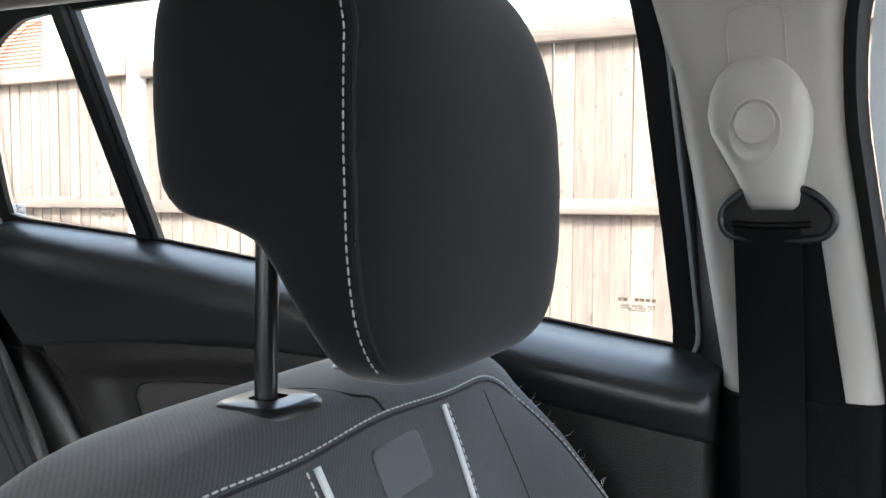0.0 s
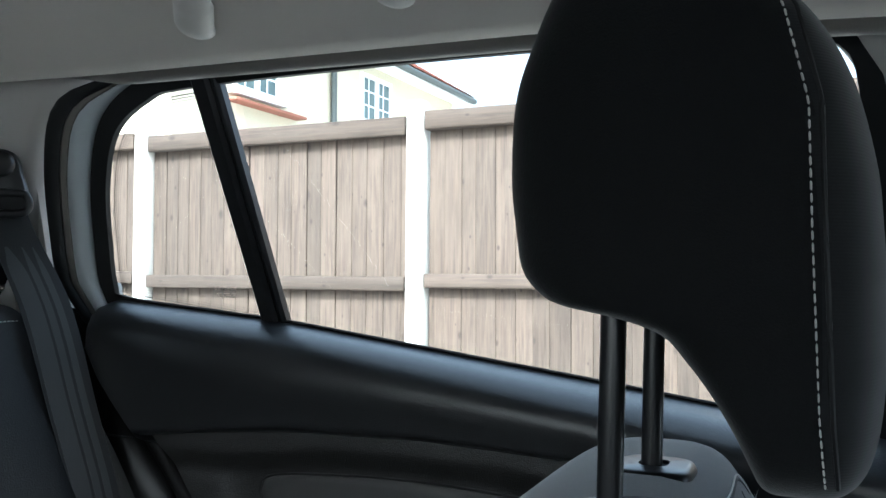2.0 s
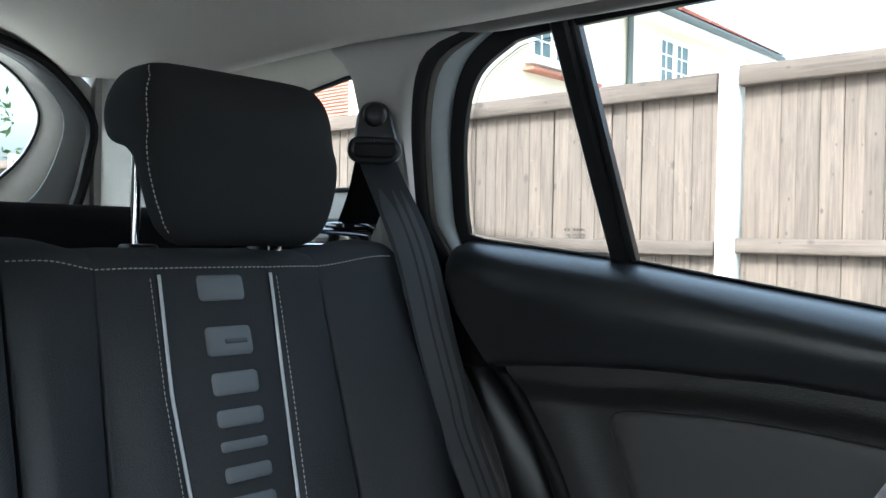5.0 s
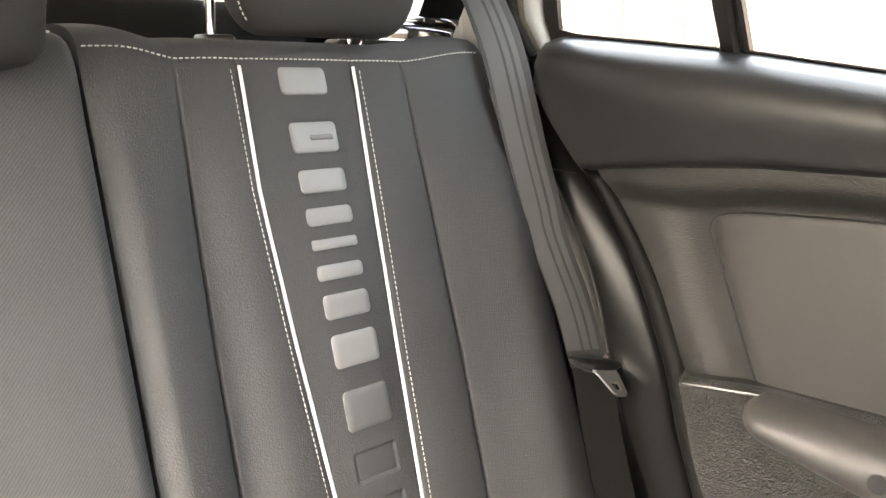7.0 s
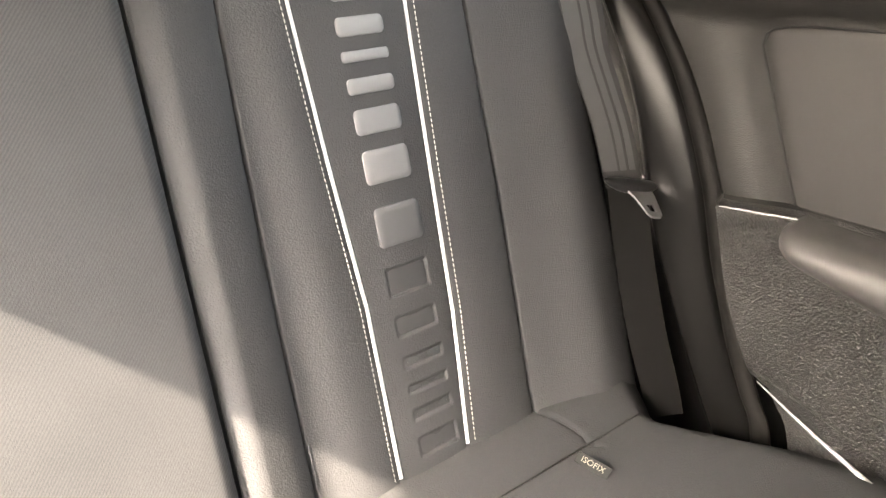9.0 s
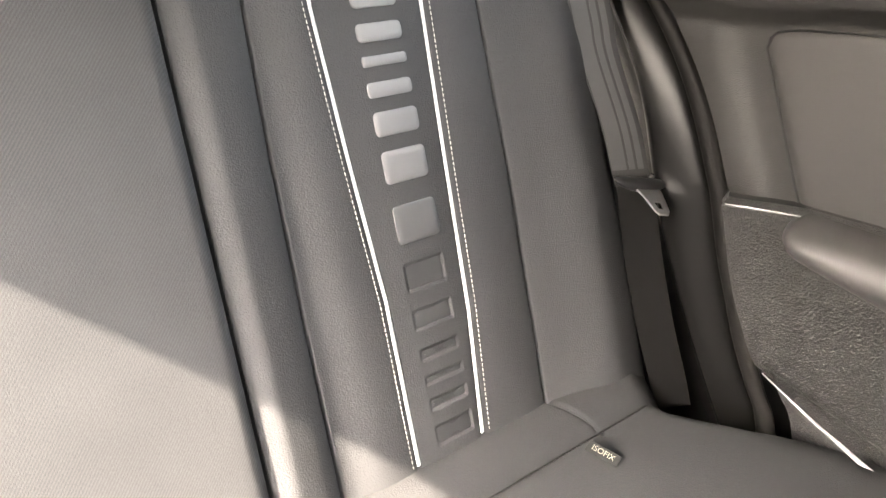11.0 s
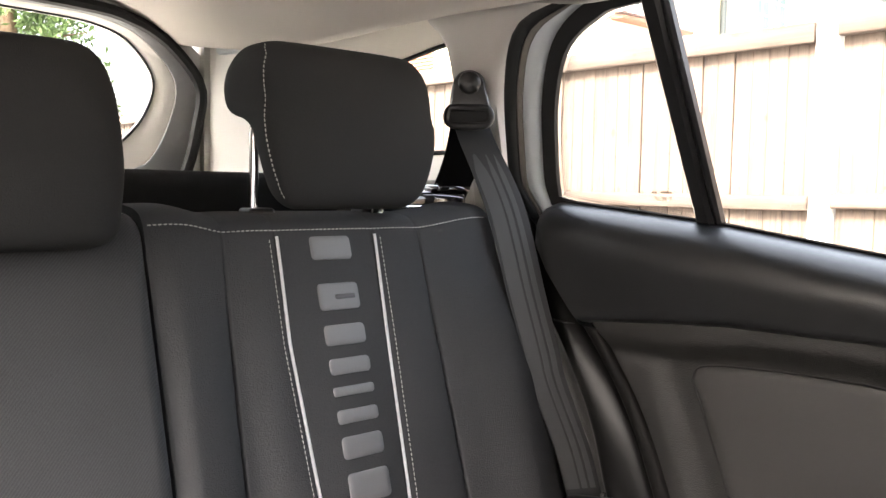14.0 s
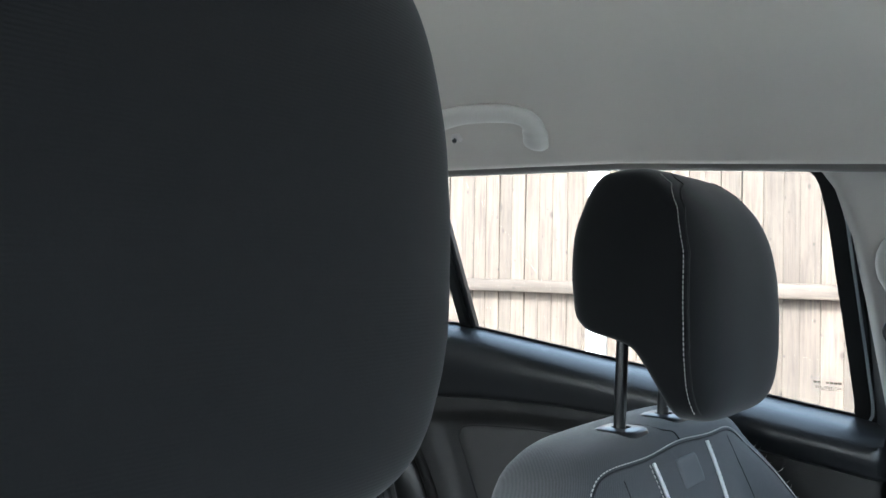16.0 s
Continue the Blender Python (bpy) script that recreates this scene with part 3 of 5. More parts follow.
def inset_bm():
    loops = []
    for grow, y in ((0.0, 0.70), (-0.0005, 0.6685), (-0.002, 0.6652), (-0.006, 0.6638), (-0.016, 0.6632)):
        loops.append([Vector((p.x, y, p.y)) for p in [Vector((v.x, v.z)) for v in spline([(q.x, 0, q.y) for q in inset_outline(grow)], 90)[:-1]]])
    bm = grid_bm(loops, closed_v=True)
    bm.faces.new([v for v in list(bm.verts)[-89:]])
    return bm


part("inset_groove", tube_bm([Vector((v.x, 0.6656, v.z)) for v in spline([(q.x, 0, q.y) for q in inset_outline(0.0005)], 120)], 0.0014, 8, 1.0, (0, 1, 0)), RUBBER, rear_door)
part("inset_panel", inset_bm(), INSET, rear_door, "dark grey padded inset panel")

rows = []
for x in np.r_[np.linspace(-0.588, -0.54, 16), np.linspace(-0.53, -0.10, 40)]:
    e = math.sqrt(max(0.0, 1 - ((max(0, -0.545 - x)) / 0.0432) ** 2))
    zt = 0.694 + 0.024 * min(1, e * 1.2)
    zb = smooth_interp(x, (-0.588, -0.581, -0.567, -0.52, -0.457, -0.3, -0.10), (0.690, 0.686, 0.679, 0.667, 0.652, 0.622, 0.60))
    row = []
    for q in np.linspace(-0.5 * math.pi, 0.5 * math.pi, 14):
        zc, h = (zt + zb) / 2, (zt - zb) / 2
        row.append((x, 0.668 - 0.068 * e * math.cos(q) ** 0.6, zc + h * math.sin(q)))
    rows.append(row)
part("armrest", grid_bm(rows), ARMREST, rear_door, "dark grey padded armrest")
# black stub stands in for the dark hollow of the pull recess
part("pull_recess_dark", tube_bm([(-0.440, 0.612, 0.684), (-0.440, 0.600, 0.684)], [0.012, 0.009], 16), GLOSS_PLASTIC, rear_door)

# thin grey tubes drawn as the highlights on ledge and pocket edge
part("ledge", tube_bm(spline([(-0.652, 0.6345, 0.7080), (-0.63, 0.6333, 0.7115), (-0.60, 0.6333, 0.7155), (-0.568, 0.6345, 0.7195)], 20), [0.0006 + 0.0006 * math.sin(math.pi * k / 19) for k in range(20)], 8), EDGE_GLINT, rear_door, "highlight along the panel ledge, painted grey")
part("pocket_lip", tube_bm(spline([(-0.582, 0.6445, 0.5250), (-0.55, 0.6405, 0.5140), (-0.52, 0.6395, 0.5020), (-0.4927, 0.6400, 0.4910), (-0.40, 0.642, 0.458), (-0.20, 0.646, 0.41)], 30), [0.0006 + 0.0028 * min(1, k / 14) for k in range(30)], 8), EDGE_GLINT, rear_door, "highlight along the door pocket's edge, painted grey")

# pillar trims
def b_pillar_y(z):
    return smooth_interp(z, (0.5, 0.94, 1.14, 1.25, 1.31), (0.665, 0.655, 0.622, 0.596, 0.575))


def b_left(z):
    return smooth_interp(z, (0.5, 0.96, 1.12, 1.20, 1.255, 1.29, 1.31), (-0.008, -0.006, -0.030, -0.045, -0.064, -0.09, -0.14))


def b_right(z):
    return smooth_interp(z, (0.5, 0.945, 1.04, 1.16, 1.22, 1.27, 1.31), (0.130, 0.118, 0.103, 0.083, 0.081, 0.088, 0.12))


def b_rows(z0, z1, count, lift=0.0):
    rows = []
    for z in np.linspace(z0, z1, count):
        a, b, y = b_left(z), b_right(z), b_pillar_y(z) - lift
        row = []
        for f in np.linspace(0, 1, 16):
            edge = max(0, 1 - min(f, 1 - f) / 0.14)
            row.append((a + f * (b - a), y + 0.022 * edge ** 2.2, z))
        rows.append(row)
    return rows


tagged(part("pillar_trim", slab_bm(b_rows(0.945, 1.312, 26), (0, 0.03, 0)), TRIM_GREY), "pale warm grey centre pillar trim", "pillar trim", kind="structure")
tagged(part("pillar_trim", slab_bm(b_rows(0.25, 0.944, 20, 0.006), (0, 0.03, 0)), HARD_PLASTIC), "black plastic lower centre pillar trim", "pillar trim", kind="structure")
rows = [[(x, y, z) for x, y in ((b_right(z) - 0.008, b_pillar_y(z) + 0.024), (b_right(z) - 0.003, b_pillar_y(z) + 0.010), (b_right(z) + 0.004, b_pillar_y(z) + 0.002), (b_right(z) + 0.011, b_pillar_y(z) + 0.010), (b_right(z) + 0.012, b_pillar_y(z) + 0.03))] for z in np.linspace(0.25, 1.31, 40)]
tagged(part("door_seal", grid_bm(rows), RUBBER), "black rubber seal of the front door opening", "door seal", kind="structure")
rows = [[(x, y, z) for x, y in ((b_right(z) + 0.013, b_pillar_y(z) + 0.012), (b_right(z) + 0.034, b_pillar_y(z) + 0.018), (b_right(z) + 0.065, b_pillar_y(z) + 0.035), (b_right(z) + 0.072, b_pillar_y(z) + 0.055))] for z in np.linspace(0.25, 1.31, 30)]
tagged(part("door_frame", slab_bm(rows, (0, 0.02, 0)), PAINT), "silver painted front door frame", "door frame", kind="structure")

rows = []
for z in np.linspace(0.25, 1.33, 44):
    yg = glass_y(z) if z > 0.96 else glass_y(0.96)
    wx = smooth_interp(z, (0.96, 1.10, 1.235, 1.277, 1.33), (-0.044, -0.048, -0.056, -0.068, -0.09))
    rows.append([(wx, yg + 0.006, z), (wx + 0.010, yg - 0.004, z), (max(wx + 0.014, b_left(z) - 0.003), b_pillar_y(z) + 0.034, z), (max(wx + 0.016, b_left(z) + 0.002), b_pillar_y(z) + 0.024, z), (max(wx + 0.020, b_left(z) + 0.008), b_pillar_y(z) + 0.018, z), (max(wx, b_left(z)) + 0.034, b_pillar_y(z) + 0.020, z)])
tagged(part("door_seal", slab_bm(rows, (0, 0.02, 0)), RUBBER), "black rubber seal beside the centre pillar", "door seal", kind="structure")

# rear side pillar between the door and the load bay
def c_y(z):
    return smooth_interp(z, (0.8, 1.05, 1.2, 1.32), (0.665, 0.648, 0.612, 0.572))


rows = []
for z in np.linspace(1.04, 1.325, 30):
    front = smooth_interp(z, (0.95, 1.05, 1.10, 1.20, 1.26, 1.30, 1.325), (-0.93, -0.945, -0.950, -0.932, -0.895, -0.84, -0.78))
    back = smooth_interp(z, (0.95, 1.10, 1.20, 1.28, 1.31, 1.325), (-1.02, -1.005, -1.01, -1.018, -1.035, -1.06))
    row = []
    for f in np.linspace(0, 1, 14):
        edge = max(0, 1 - min(f, 1 - f) / 0.2)
        row.append((front + f * (back - front), c_y(z) + 0.02 * edge ** 2, z))
    rows.append(row)
tagged(part("pillar_trim", slab_bm(rows, (0, 0.03, 0)), TRIM_GREY), "pale grey rear pillar trim", "pillar trim", kind="structure")

# side trim between the door edge and the seat back: a rounded ridge beside the belt, falling away to the door seal
rows = []
for z in np.linspace(0.28, 1.06, 70):
    x, r = door_edge(z), along(TRIM_RIDGE, z)
    w = max(0.012, x - 0.026 - r)
    prof = [(x + 0.07, 0.738), (x + 0.010, 0.730), (x - 0.012, 0.712), (x - 0.024, 0.684), (x - 0.026, 0.677)]
    prof += [(r + w * f, 0.658 + 0.017 * f ** 1.6) for f in (0.85, 0.65, 0.45, 0.28, 0.15, 0.06)]
    prof += [(r, 0.6575), (r - 0.005, 0.6595), (r - 0.010, 0.664), (r - 0.016, 0.671), (r - 0.026, 0.682), (r - 0.10, 0.704), (r - 0.25, 0.716)]
    rows.append([(px, py, z) for px, py in prof])
side_trim = tagged(part("side_trim", grid_bm(rows), TRIM_BLACK), "black plastic side trim between door and rear seat", "side trim", kind="structure")
part("seam", tube_bm([(along(TRIM_RIDGE, 0.915) + f * (door_edge(0.915) - 0.026 - along(TRIM_RIDGE, 0.915)), 0.6575 + 0.017 * f ** 1.6, 0.915 - 0.004 * f) for f in np.linspace(0, 1, 14)], 0.0013, 6), RUBBER, side_trim)
rows = []
for k in range(12):
    q = 2 * math.pi * k / 12
    rows.append([(door_edge(z) - 0.0125 + 0.0125 * math.cos(q), 0.6765 + 0.0075 * math.sin(q), z) for z in np.linspace(0.30, 1.045, 80)])
tagged(part("door_seal", grid_bm(rows, closed_u=True), SEAL), "brownish black rubber seal along the door edge", "door seal", kind="structure")

# headliner
def lip_z(x):
    """Height of the headliner's edge above the side windows."""
    return smooth_interp(x, (-1.80, -1.62, -1.40, -1.20, -1.04, -0.93, -0.75, -0.30, -0.05, 0.15), (1.365, 1.338, 1.307, 1.299, 1.302, 1.302, 1.296, 1.288, 1.273, 1.262))


LIP = [(0.545, 0.014), (0.541, 0.007), (0.534, 0.003), (0.526, 0.002), (0.516, 0.0025), (0.506, 0.005), (0.490, 0.018), (0.466, 0.045), (0.440, 0.065)]
INNER = [(y, smooth_interp(y, (0.0, 0.10, 0.22, 0.30, 0.36, 0.40, 0.44), (1.416, 1.415, 1.410, 1.403, 1.391, 1.379, 1.358))) for y in np.linspace(0.42, 0.0, 22)]
RIGHT = [(-y, z) for y, z in INNER[-2::-1]] + [(-y, z) for y, z in ((0.44, 1.350), (0.49, 1.340), (0.53, 1.322), (0.56, 1.290), (0.575, 1.274), (0.585, 1.257))]
rows = []
for x in np.linspace(-1.78, 0.66, 100):
    fall = 0.018 * step(-1.1, -1.8, x)
    front = 0.060 * step(-0.42, 0.18, x) + 0.03 * step(0.1, 0.42, x) + 0.02 * step(0.42, 0.66, x)
    profile = [(y, lip_z(x) + dz) for y, dz in LIP]
    profile += [(y, z + (lip_z(x) - 1.292) * max(0.0, (y - 0.25) / 0.19)) for y, z in INNER] + RIGHT
    row = [Vector((x, y, z - fall * max(0.0, 1 - abs(y) / 0.44) - front * step(0.52, 0.16, abs(y)) + 0.012 * step(0.46, 0.02, abs(y)) * step(-1.7, -0.3, x))) for y, z in profile]
    for turn in range(14):
        row[7:-6] = [row[k] * 0.5 + (row[k - 1] + row[k + 1]) * 0.25 for k in range(7, len(row) - 6)]
    rows.append(row)
rows = [row + [p + Vector((0, 0, 0.03)) for p in reversed(row)] for row in rows]
tagged(part("ceiling", grid_bm(rows, closed_v=True, caps=True), HEADLINER), "warm grey felt headliner of the car roof", "headliner", kind="structure")

rows = [[(x, y, lip_z(x) + dz + 0.012 * step(-0.72, -0.83, x)) for y, dz in ((0.534, 0.008), (0.5375, 0.003), (0.5415, -0.0015), (0.5465, -0.0040), (0.5520, -0.0045), (0.558, -0.0015), (0.572, 0.020), (0.600, 0.040))] for x in np.linspace(-0.86, 0.66, 66)]
tagged(part("roof_trim", grid_bm(rows), GREY_RUBBER), "grey trim strip between headliner and door frame", "trim strip", kind="structure")

# shell that closes the car
def shell(name, lo, hi, mat, label, category, bevel=0.006):
    return tagged(part(name, box_bm(lo, hi, bevel), mat), label, category, kind="structure")


shell("wall_left", (-1.80, 0.745, 0.20), (1.10, 0.79, 0.955), PAINT, "silver outer door skin", "car body")
shell("wall_left_rear", (-1.80, 0.70, 0.20), (-0.92, 0.744, 1.09), TRIM_GREY, "pale grey load bay side trim", "car body")
shell("floor", (-1.80, -0.79, 0.14), (1.10, 0.79, 0.199), CARPET, "black carpeted car floor", "car floor")
shell("wall_right", (-1.80, -0.79, 0.20), (1.10, -0.74, 0.96), PAINT, "silver outer door skin", "car body")
shell("wall_right_rear", (-1.80, -0.73, 0.20), (-0.88, -0.60, 1.42), TRIM_GREY, "grey side trim beside the load bay", "car body")
# added out of view: keeps light from the upper driver window off the seats
shell("light_block_right", (0.071, -0.70, 1.15), (1.10, -0.60, 1.42), HARD_PLASTIC, "unseen black panel added across the upper driver window", "car body")
shell("window_post_right", (0.95, -0.70, 0.961), (1.10, -0.66, 1.149), HARD_PLASTIC, "black front post of the driver window", "car body")
shell("pillar_right", (-0.05, -0.73, 0.30), (0.07, -0.60, 1.40), TRIM_GREY, "grey centre pillar of the other side", "pillar trim")
shell("roof_rail_right", (-0.90, -0.59, 1.335), (0.68, -0.575, 1.42), HEADLINER, "grey roof rail of the other side", "roof rail")
shell("roof_rail_left", (-1.80, 0.577, 1.335), (0.68, 0.66, 1.42), PAINT, "silver roof rail outside the headliner", "roof rail")
shell("roof", (-1.82, -0.66, 1.47), (0.68, 0.66, 1.49), PAINT, "silver car roof", "car roof")
shell("wall_front", (1.101, -0.79, 0.14), (1.15, 0.79, 1.02), HARD_PLASTIC, "black bulkhead in front of the cabin", "car body")

# ---- rear seats ----
BACK = spline([(-0.715, 0, 0.40), (-0.738, 0, 0.465), (-0.770, 0, 0.57), (-0.809, 0, 0.70), (-0.848, 0, 0.83), (-0.884, 0, 0.95), (-0.904, 0, 1.015), (-0.911, 0, 1.035), (-0.920, 0, 1.046), (-0.938, 0, 1.053), (-0.98, 0, 1.056), (-1.02, 0, 1.050), (-1.03, 0, 1.03), (-1.01, 0, 0.90), (-0.93, 0, 0.5)], 150)
TOP = max(range(150), key=lambda k: BACK[k].z)
BACK_Z = [BACK[k].z for k in range(TOP)]


def seam_left(z):
    return smooth_interp(z, (0.48, 0.65, 0.80, 1.04), (0.196, 0.196, 0.199, 0.209))


def pipe_left(z):
    return smooth_interp(z, (0.40, 0.484, 0.646, 0.78, 0.92, 1.04), (0.285, 0.285, 0.285, 0.275, 0.267, 0.269))


def pipe_right(z):
    return smooth_interp(z, (0.40, 0.475, 0.613, 0.75, 0.916, 1.04), (0.371, 0.372, 0.384, 0.388, 0.394, 0.398))


def seam_right(z):
    return smooth_interp(z, (0.48, 0.73, 0.91, 1.04), (0.470, 0.472, 0.467, 0.464))


def back_edge(z):
    return smooth_interp(z, (0.45, 0.60, 0.80, 1.05), (0.622, 0.620, 0.604, 0.584))


PATCHES = [(1.030, 1.005), (0.979, 0.951), (0.935, 0.914), (0.900, 0.884), (0.871, 0.862), (0.8475, 0.834), (0.8205, 0.7985), (0.784, 0.754), (0.7325, 0.696), (0.676, 0.650), (0.630, 0.6115), (0.591, 0.580), (0.5635, 0.5555), (0.5395, 0.529), (0.5115, 0.492)]


def pressed(y, z):
    """Depth of the fields pressed into the lower part of the patterned strip."""
    d = 0.0
    for zt, zb in PATCHES[9:]:
        d = max(d, step(0.3100, 0.3145, y) * step(0.3630, 0.3590, y) * step(zb - 0.0020, zb + 0.0018, z) * step(zt + 0.0012, zt - 0.0012, z))
    return 0.0017 * d


def back_lift(y, z):
    """How far the seat back's panels stand out of the plane."""
    d = 0.0
    s = [0.128, seam_left(z), pipe_left(z), pipe_right(z), seam_right(z), back_edge(z)]
    fullness = (0.0, 0.004, 0.003, 0.004, 0.011)
    for k in range(5):
        if s[k] <= y <= s[k + 1]:
            f = (y - s[k]) / (s[k + 1] - s[k])
            if k == 0:
                d += 0.0140 * step(-0.10, 0.36, f) * (1 - f) ** 0.9
                continue
            d += fullness[k] * (4 * f * (1 - f)) ** (1.0 if k == 4 else 0.75)
    d += 0.016 * step(0.50, 0.58, y) * step(1.02, 0.85, z)
    d -= 0.0065 * math.exp(-((y - 0.211) / 0.022) ** 2)
    for q in (seam_left(z), pipe_left(z), pipe_right(z), seam_right(z)):
        d -= 0.0040 * math.exp(-((y - q) / 0.0016) ** 2)
    return d - pressed(y, z)


def on_back(y, k, lift=0.0, center=False):
    """The point of the seat back at y and the (fractional) step k of its profile."""
    i = min(int(k), len(BACK) - 2)
    p = BACK[i].lerp(BACK[i + 1], k - i)
    t = (BACK[min(i + 1, len(BACK) - 1)] - BACK[max(i - 1, 0)]).normalized().lerp((BACK[min(i + 2, len(BACK) - 1)] - BACK[i]).normalized(), k - i)
    n = Vector((t.z, 0, -t.x)).normalized()
    d = lift * (1 - 0.6 * step(TOP - 22, TOP - 4, k)) if center else back_lift(y, p.z) * (1 - 0.85 * step(TOP - 26, TOP - 5, k)) * step(TOP + 20, TOP, k) + lift
    q = p + n * d
    wave = 0.0 if center else 0.012 * step(0.46, 0.57, y) + 0.008 * step(0.215, 0.16, y)
    return Vector((q.x, y, q.z + wave * step(1.0, 1.045, p.z)))


def back_point(y, z, lift=0.0):
    return on_back(y, float(np.interp(z, BACK_Z, range(TOP))), lift)


rear_bench = thing("rear_bench", "charcoal fabric rear bench with white piping and grey patches", "bench seat")
fs = sorted(set(np.round(np.r_[np.linspace(0, 1, 80), [(v - 0.127) / 0.47 for v in np.r_[np.linspace(0.128, 0.150, 14), np.linspace(0.188, 0.214, 27), np.linspace(0.260, 0.292, 32), np.linspace(0.3085, 0.3145, 7), np.linspace(0.320, 0.354, 12), np.linspace(0.3575, 0.3635, 7), np.linspace(0.366, 0.404, 36), np.linspace(0.458, 0.4795, 22)]]], 4)))
def profile_z(k):
    return float(np.interp(k, range(len(BACK)), [p.z for p in BACK]))


K_LOW, K_HIGH = (int(np.interp(z, BACK_Z, range(TOP))) for z in (0.485, 0.69))
KS = sorted(set(np.round(np.r_[np.arange(0, len(BACK)), np.arange(K_LOW, K_HIGH, 0.17)], 3)))
Y_ROWS = [0.127 + f * 0.47 for f in fs]
rows = [[on_back(min(y, back_edge(profile_z(k))) if y < 0.48 else 0.48 + (y - 0.48) / 0.117 * (back_edge(profile_z(k)) - 0.48), k) for k in KS] for y in Y_ROWS]
for dy, dn in ((0.008, -0.004), (0.014, -0.014), (0.016, -0.03), (0.014, -0.08)):
    rows.append([on_back(back_edge(profile_z(k)), k, dn) + Vector((0, dy, 0)) for k in KS])
rows.insert(0, [p + Vector((-0.05, 0, 0)) for p in rows[0]])
part("backrest", grid_bm(rows), FABRIC_SMOOTH, rear_bench, "charcoal fabric outer backrest with seams")
STITCH_K = TOP - 8
for fn, side in ((pipe_left, -1), (pipe_right, 1)):
    k0 = float(np.interp(0.482, BACK_Z, range(TOP)))
    ks = np.linspace(k0, STITCH_K - 1, 90)
    zz = [float(np.interp(k, range(len(BACK)), [p.z for p in BACK])) for k in ks]
    part("piping", tube_bm([on_back(fn(z), k, 0.0034) for k, z in zip(ks, zz)], [0.0025 - 0.0008 * q / 89 for q in range(90)], 8), PIPING, rear_bench, "white piping")
    part("stitching", stitches_bm([on_back(fn(z) + side * 0.0085, k, 0.0006) for k, z in zip(ks, zz)], 0.0042, 0.0012, 0.00055), THREAD, rear_bench)
part("stitching", stitches_bm([on_back(y, STITCH_K, 0.0014) for y in np.linspace(0.13, 0.578, 160)], 0.0042, 0.0011, 0.0007), THREAD, rear_bench)



def rounded(y0, y1, z0, z1, r, seg=4):
    pts = []
    for cy, cz, a in ((y1 - r, z1 - r, 0), (y0 + r, z1 - r, 90), (y0 + r, z0 + r, 180), (y1 - r, z0 + r, 270)):
        for s in range(seg + 1):
            q = radians(a + 90 * s / seg)
            pts.append((cy + r * math.cos(q), cz + r * math.sin(q)))
    return pts


def patch_bm(surface, y0, y1, zb, zt):
    """A small rounded patch laid on a surface."""
    r = min(0.005, (zt - zb) * 0.3)
    steps = ((0.0006, -0.001), (0.0, 0.0010), (-0.0010, 0.0016), (-0.0060, 0.0018))
    loops = []
    for grow, lift in steps:
        g = max(grow, -0.4 * (zt - zb))
        loops.append([surface(y, z, lift) for y, z in rounded(y0 - g, y1 + g, zb - g, zt + g, max(0.001, r + g * 0.5))])
    bm = grid_bm(loops, closed_v=True)
    bm.verts.ensure_lookup_table()
    n = len(loops[0])
    inner = [bm.verts[len(bm.verts) - n + k] for k in range(n)]
    h = n // 2
    for k in range(h - 1):
        bm.faces.new((inner[k], inner[k + 1], inner[n - 2 - k], inner[n - 1 - k]))
    return bm


for k, (zt, zb) in enumerate(PATCHES):
    y0 = 0.309 + 0.004 * step(0.9, 0.6, zt)
    if k < 9:
        part("patch", patch_bm(back_point, y0, y0 + 0.0525, zb, zt), PATCH if k < 8 else PATCH_MID, rear_bench, "pale grey fabric patch")
    else:
        part("patch", patch_bm(lambda y, z, lift: back_point(y, z, 0.0001 + lift * 0.1), 0.3150, 0.3580, zb + 0.0022, zt - 0.0016), PATCH_DARK, rear_bench, "dark pressed fabric patch")

part("scuff", patch_bm(lambda y, z, lift: back_point(y, z, lift * 0.4 + 0.0020), 0.330, 0.3555, 0.9625, 0.9665), PATCH_MID, rear_bench, "dark scuff mark on a patch")
part("backrest", grid_bm([[on_back(y, k, 0.010 - 0.020 * abs(y / 0.1262) ** 34, True) for k in range(len(BACK))] for y in np.r_[-0.1262, -0.1258, -0.125, np.linspace(-0.122, 0.122, 34), 0.125, 0.1258, 0.1262]]), FABRIC, rear_bench, "woven charcoal centre backrest")
part("backrest", grid_bm([[Vector((p.x, y, p.z)) for p in BACK] for y in np.linspace(-0.64, -0.128, 20)]), FABRIC_SMOOTH, rear_bench, "charcoal fabric outer backrest of the other side")
part("stitching", stitches_bm([on_back(y, STITCH_K + 3, 0.0115, True) for y in np.linspace(-0.12, 0.12, 40)], 0.0045, 0.0014, 0.0010), THREAD, rear_bench)

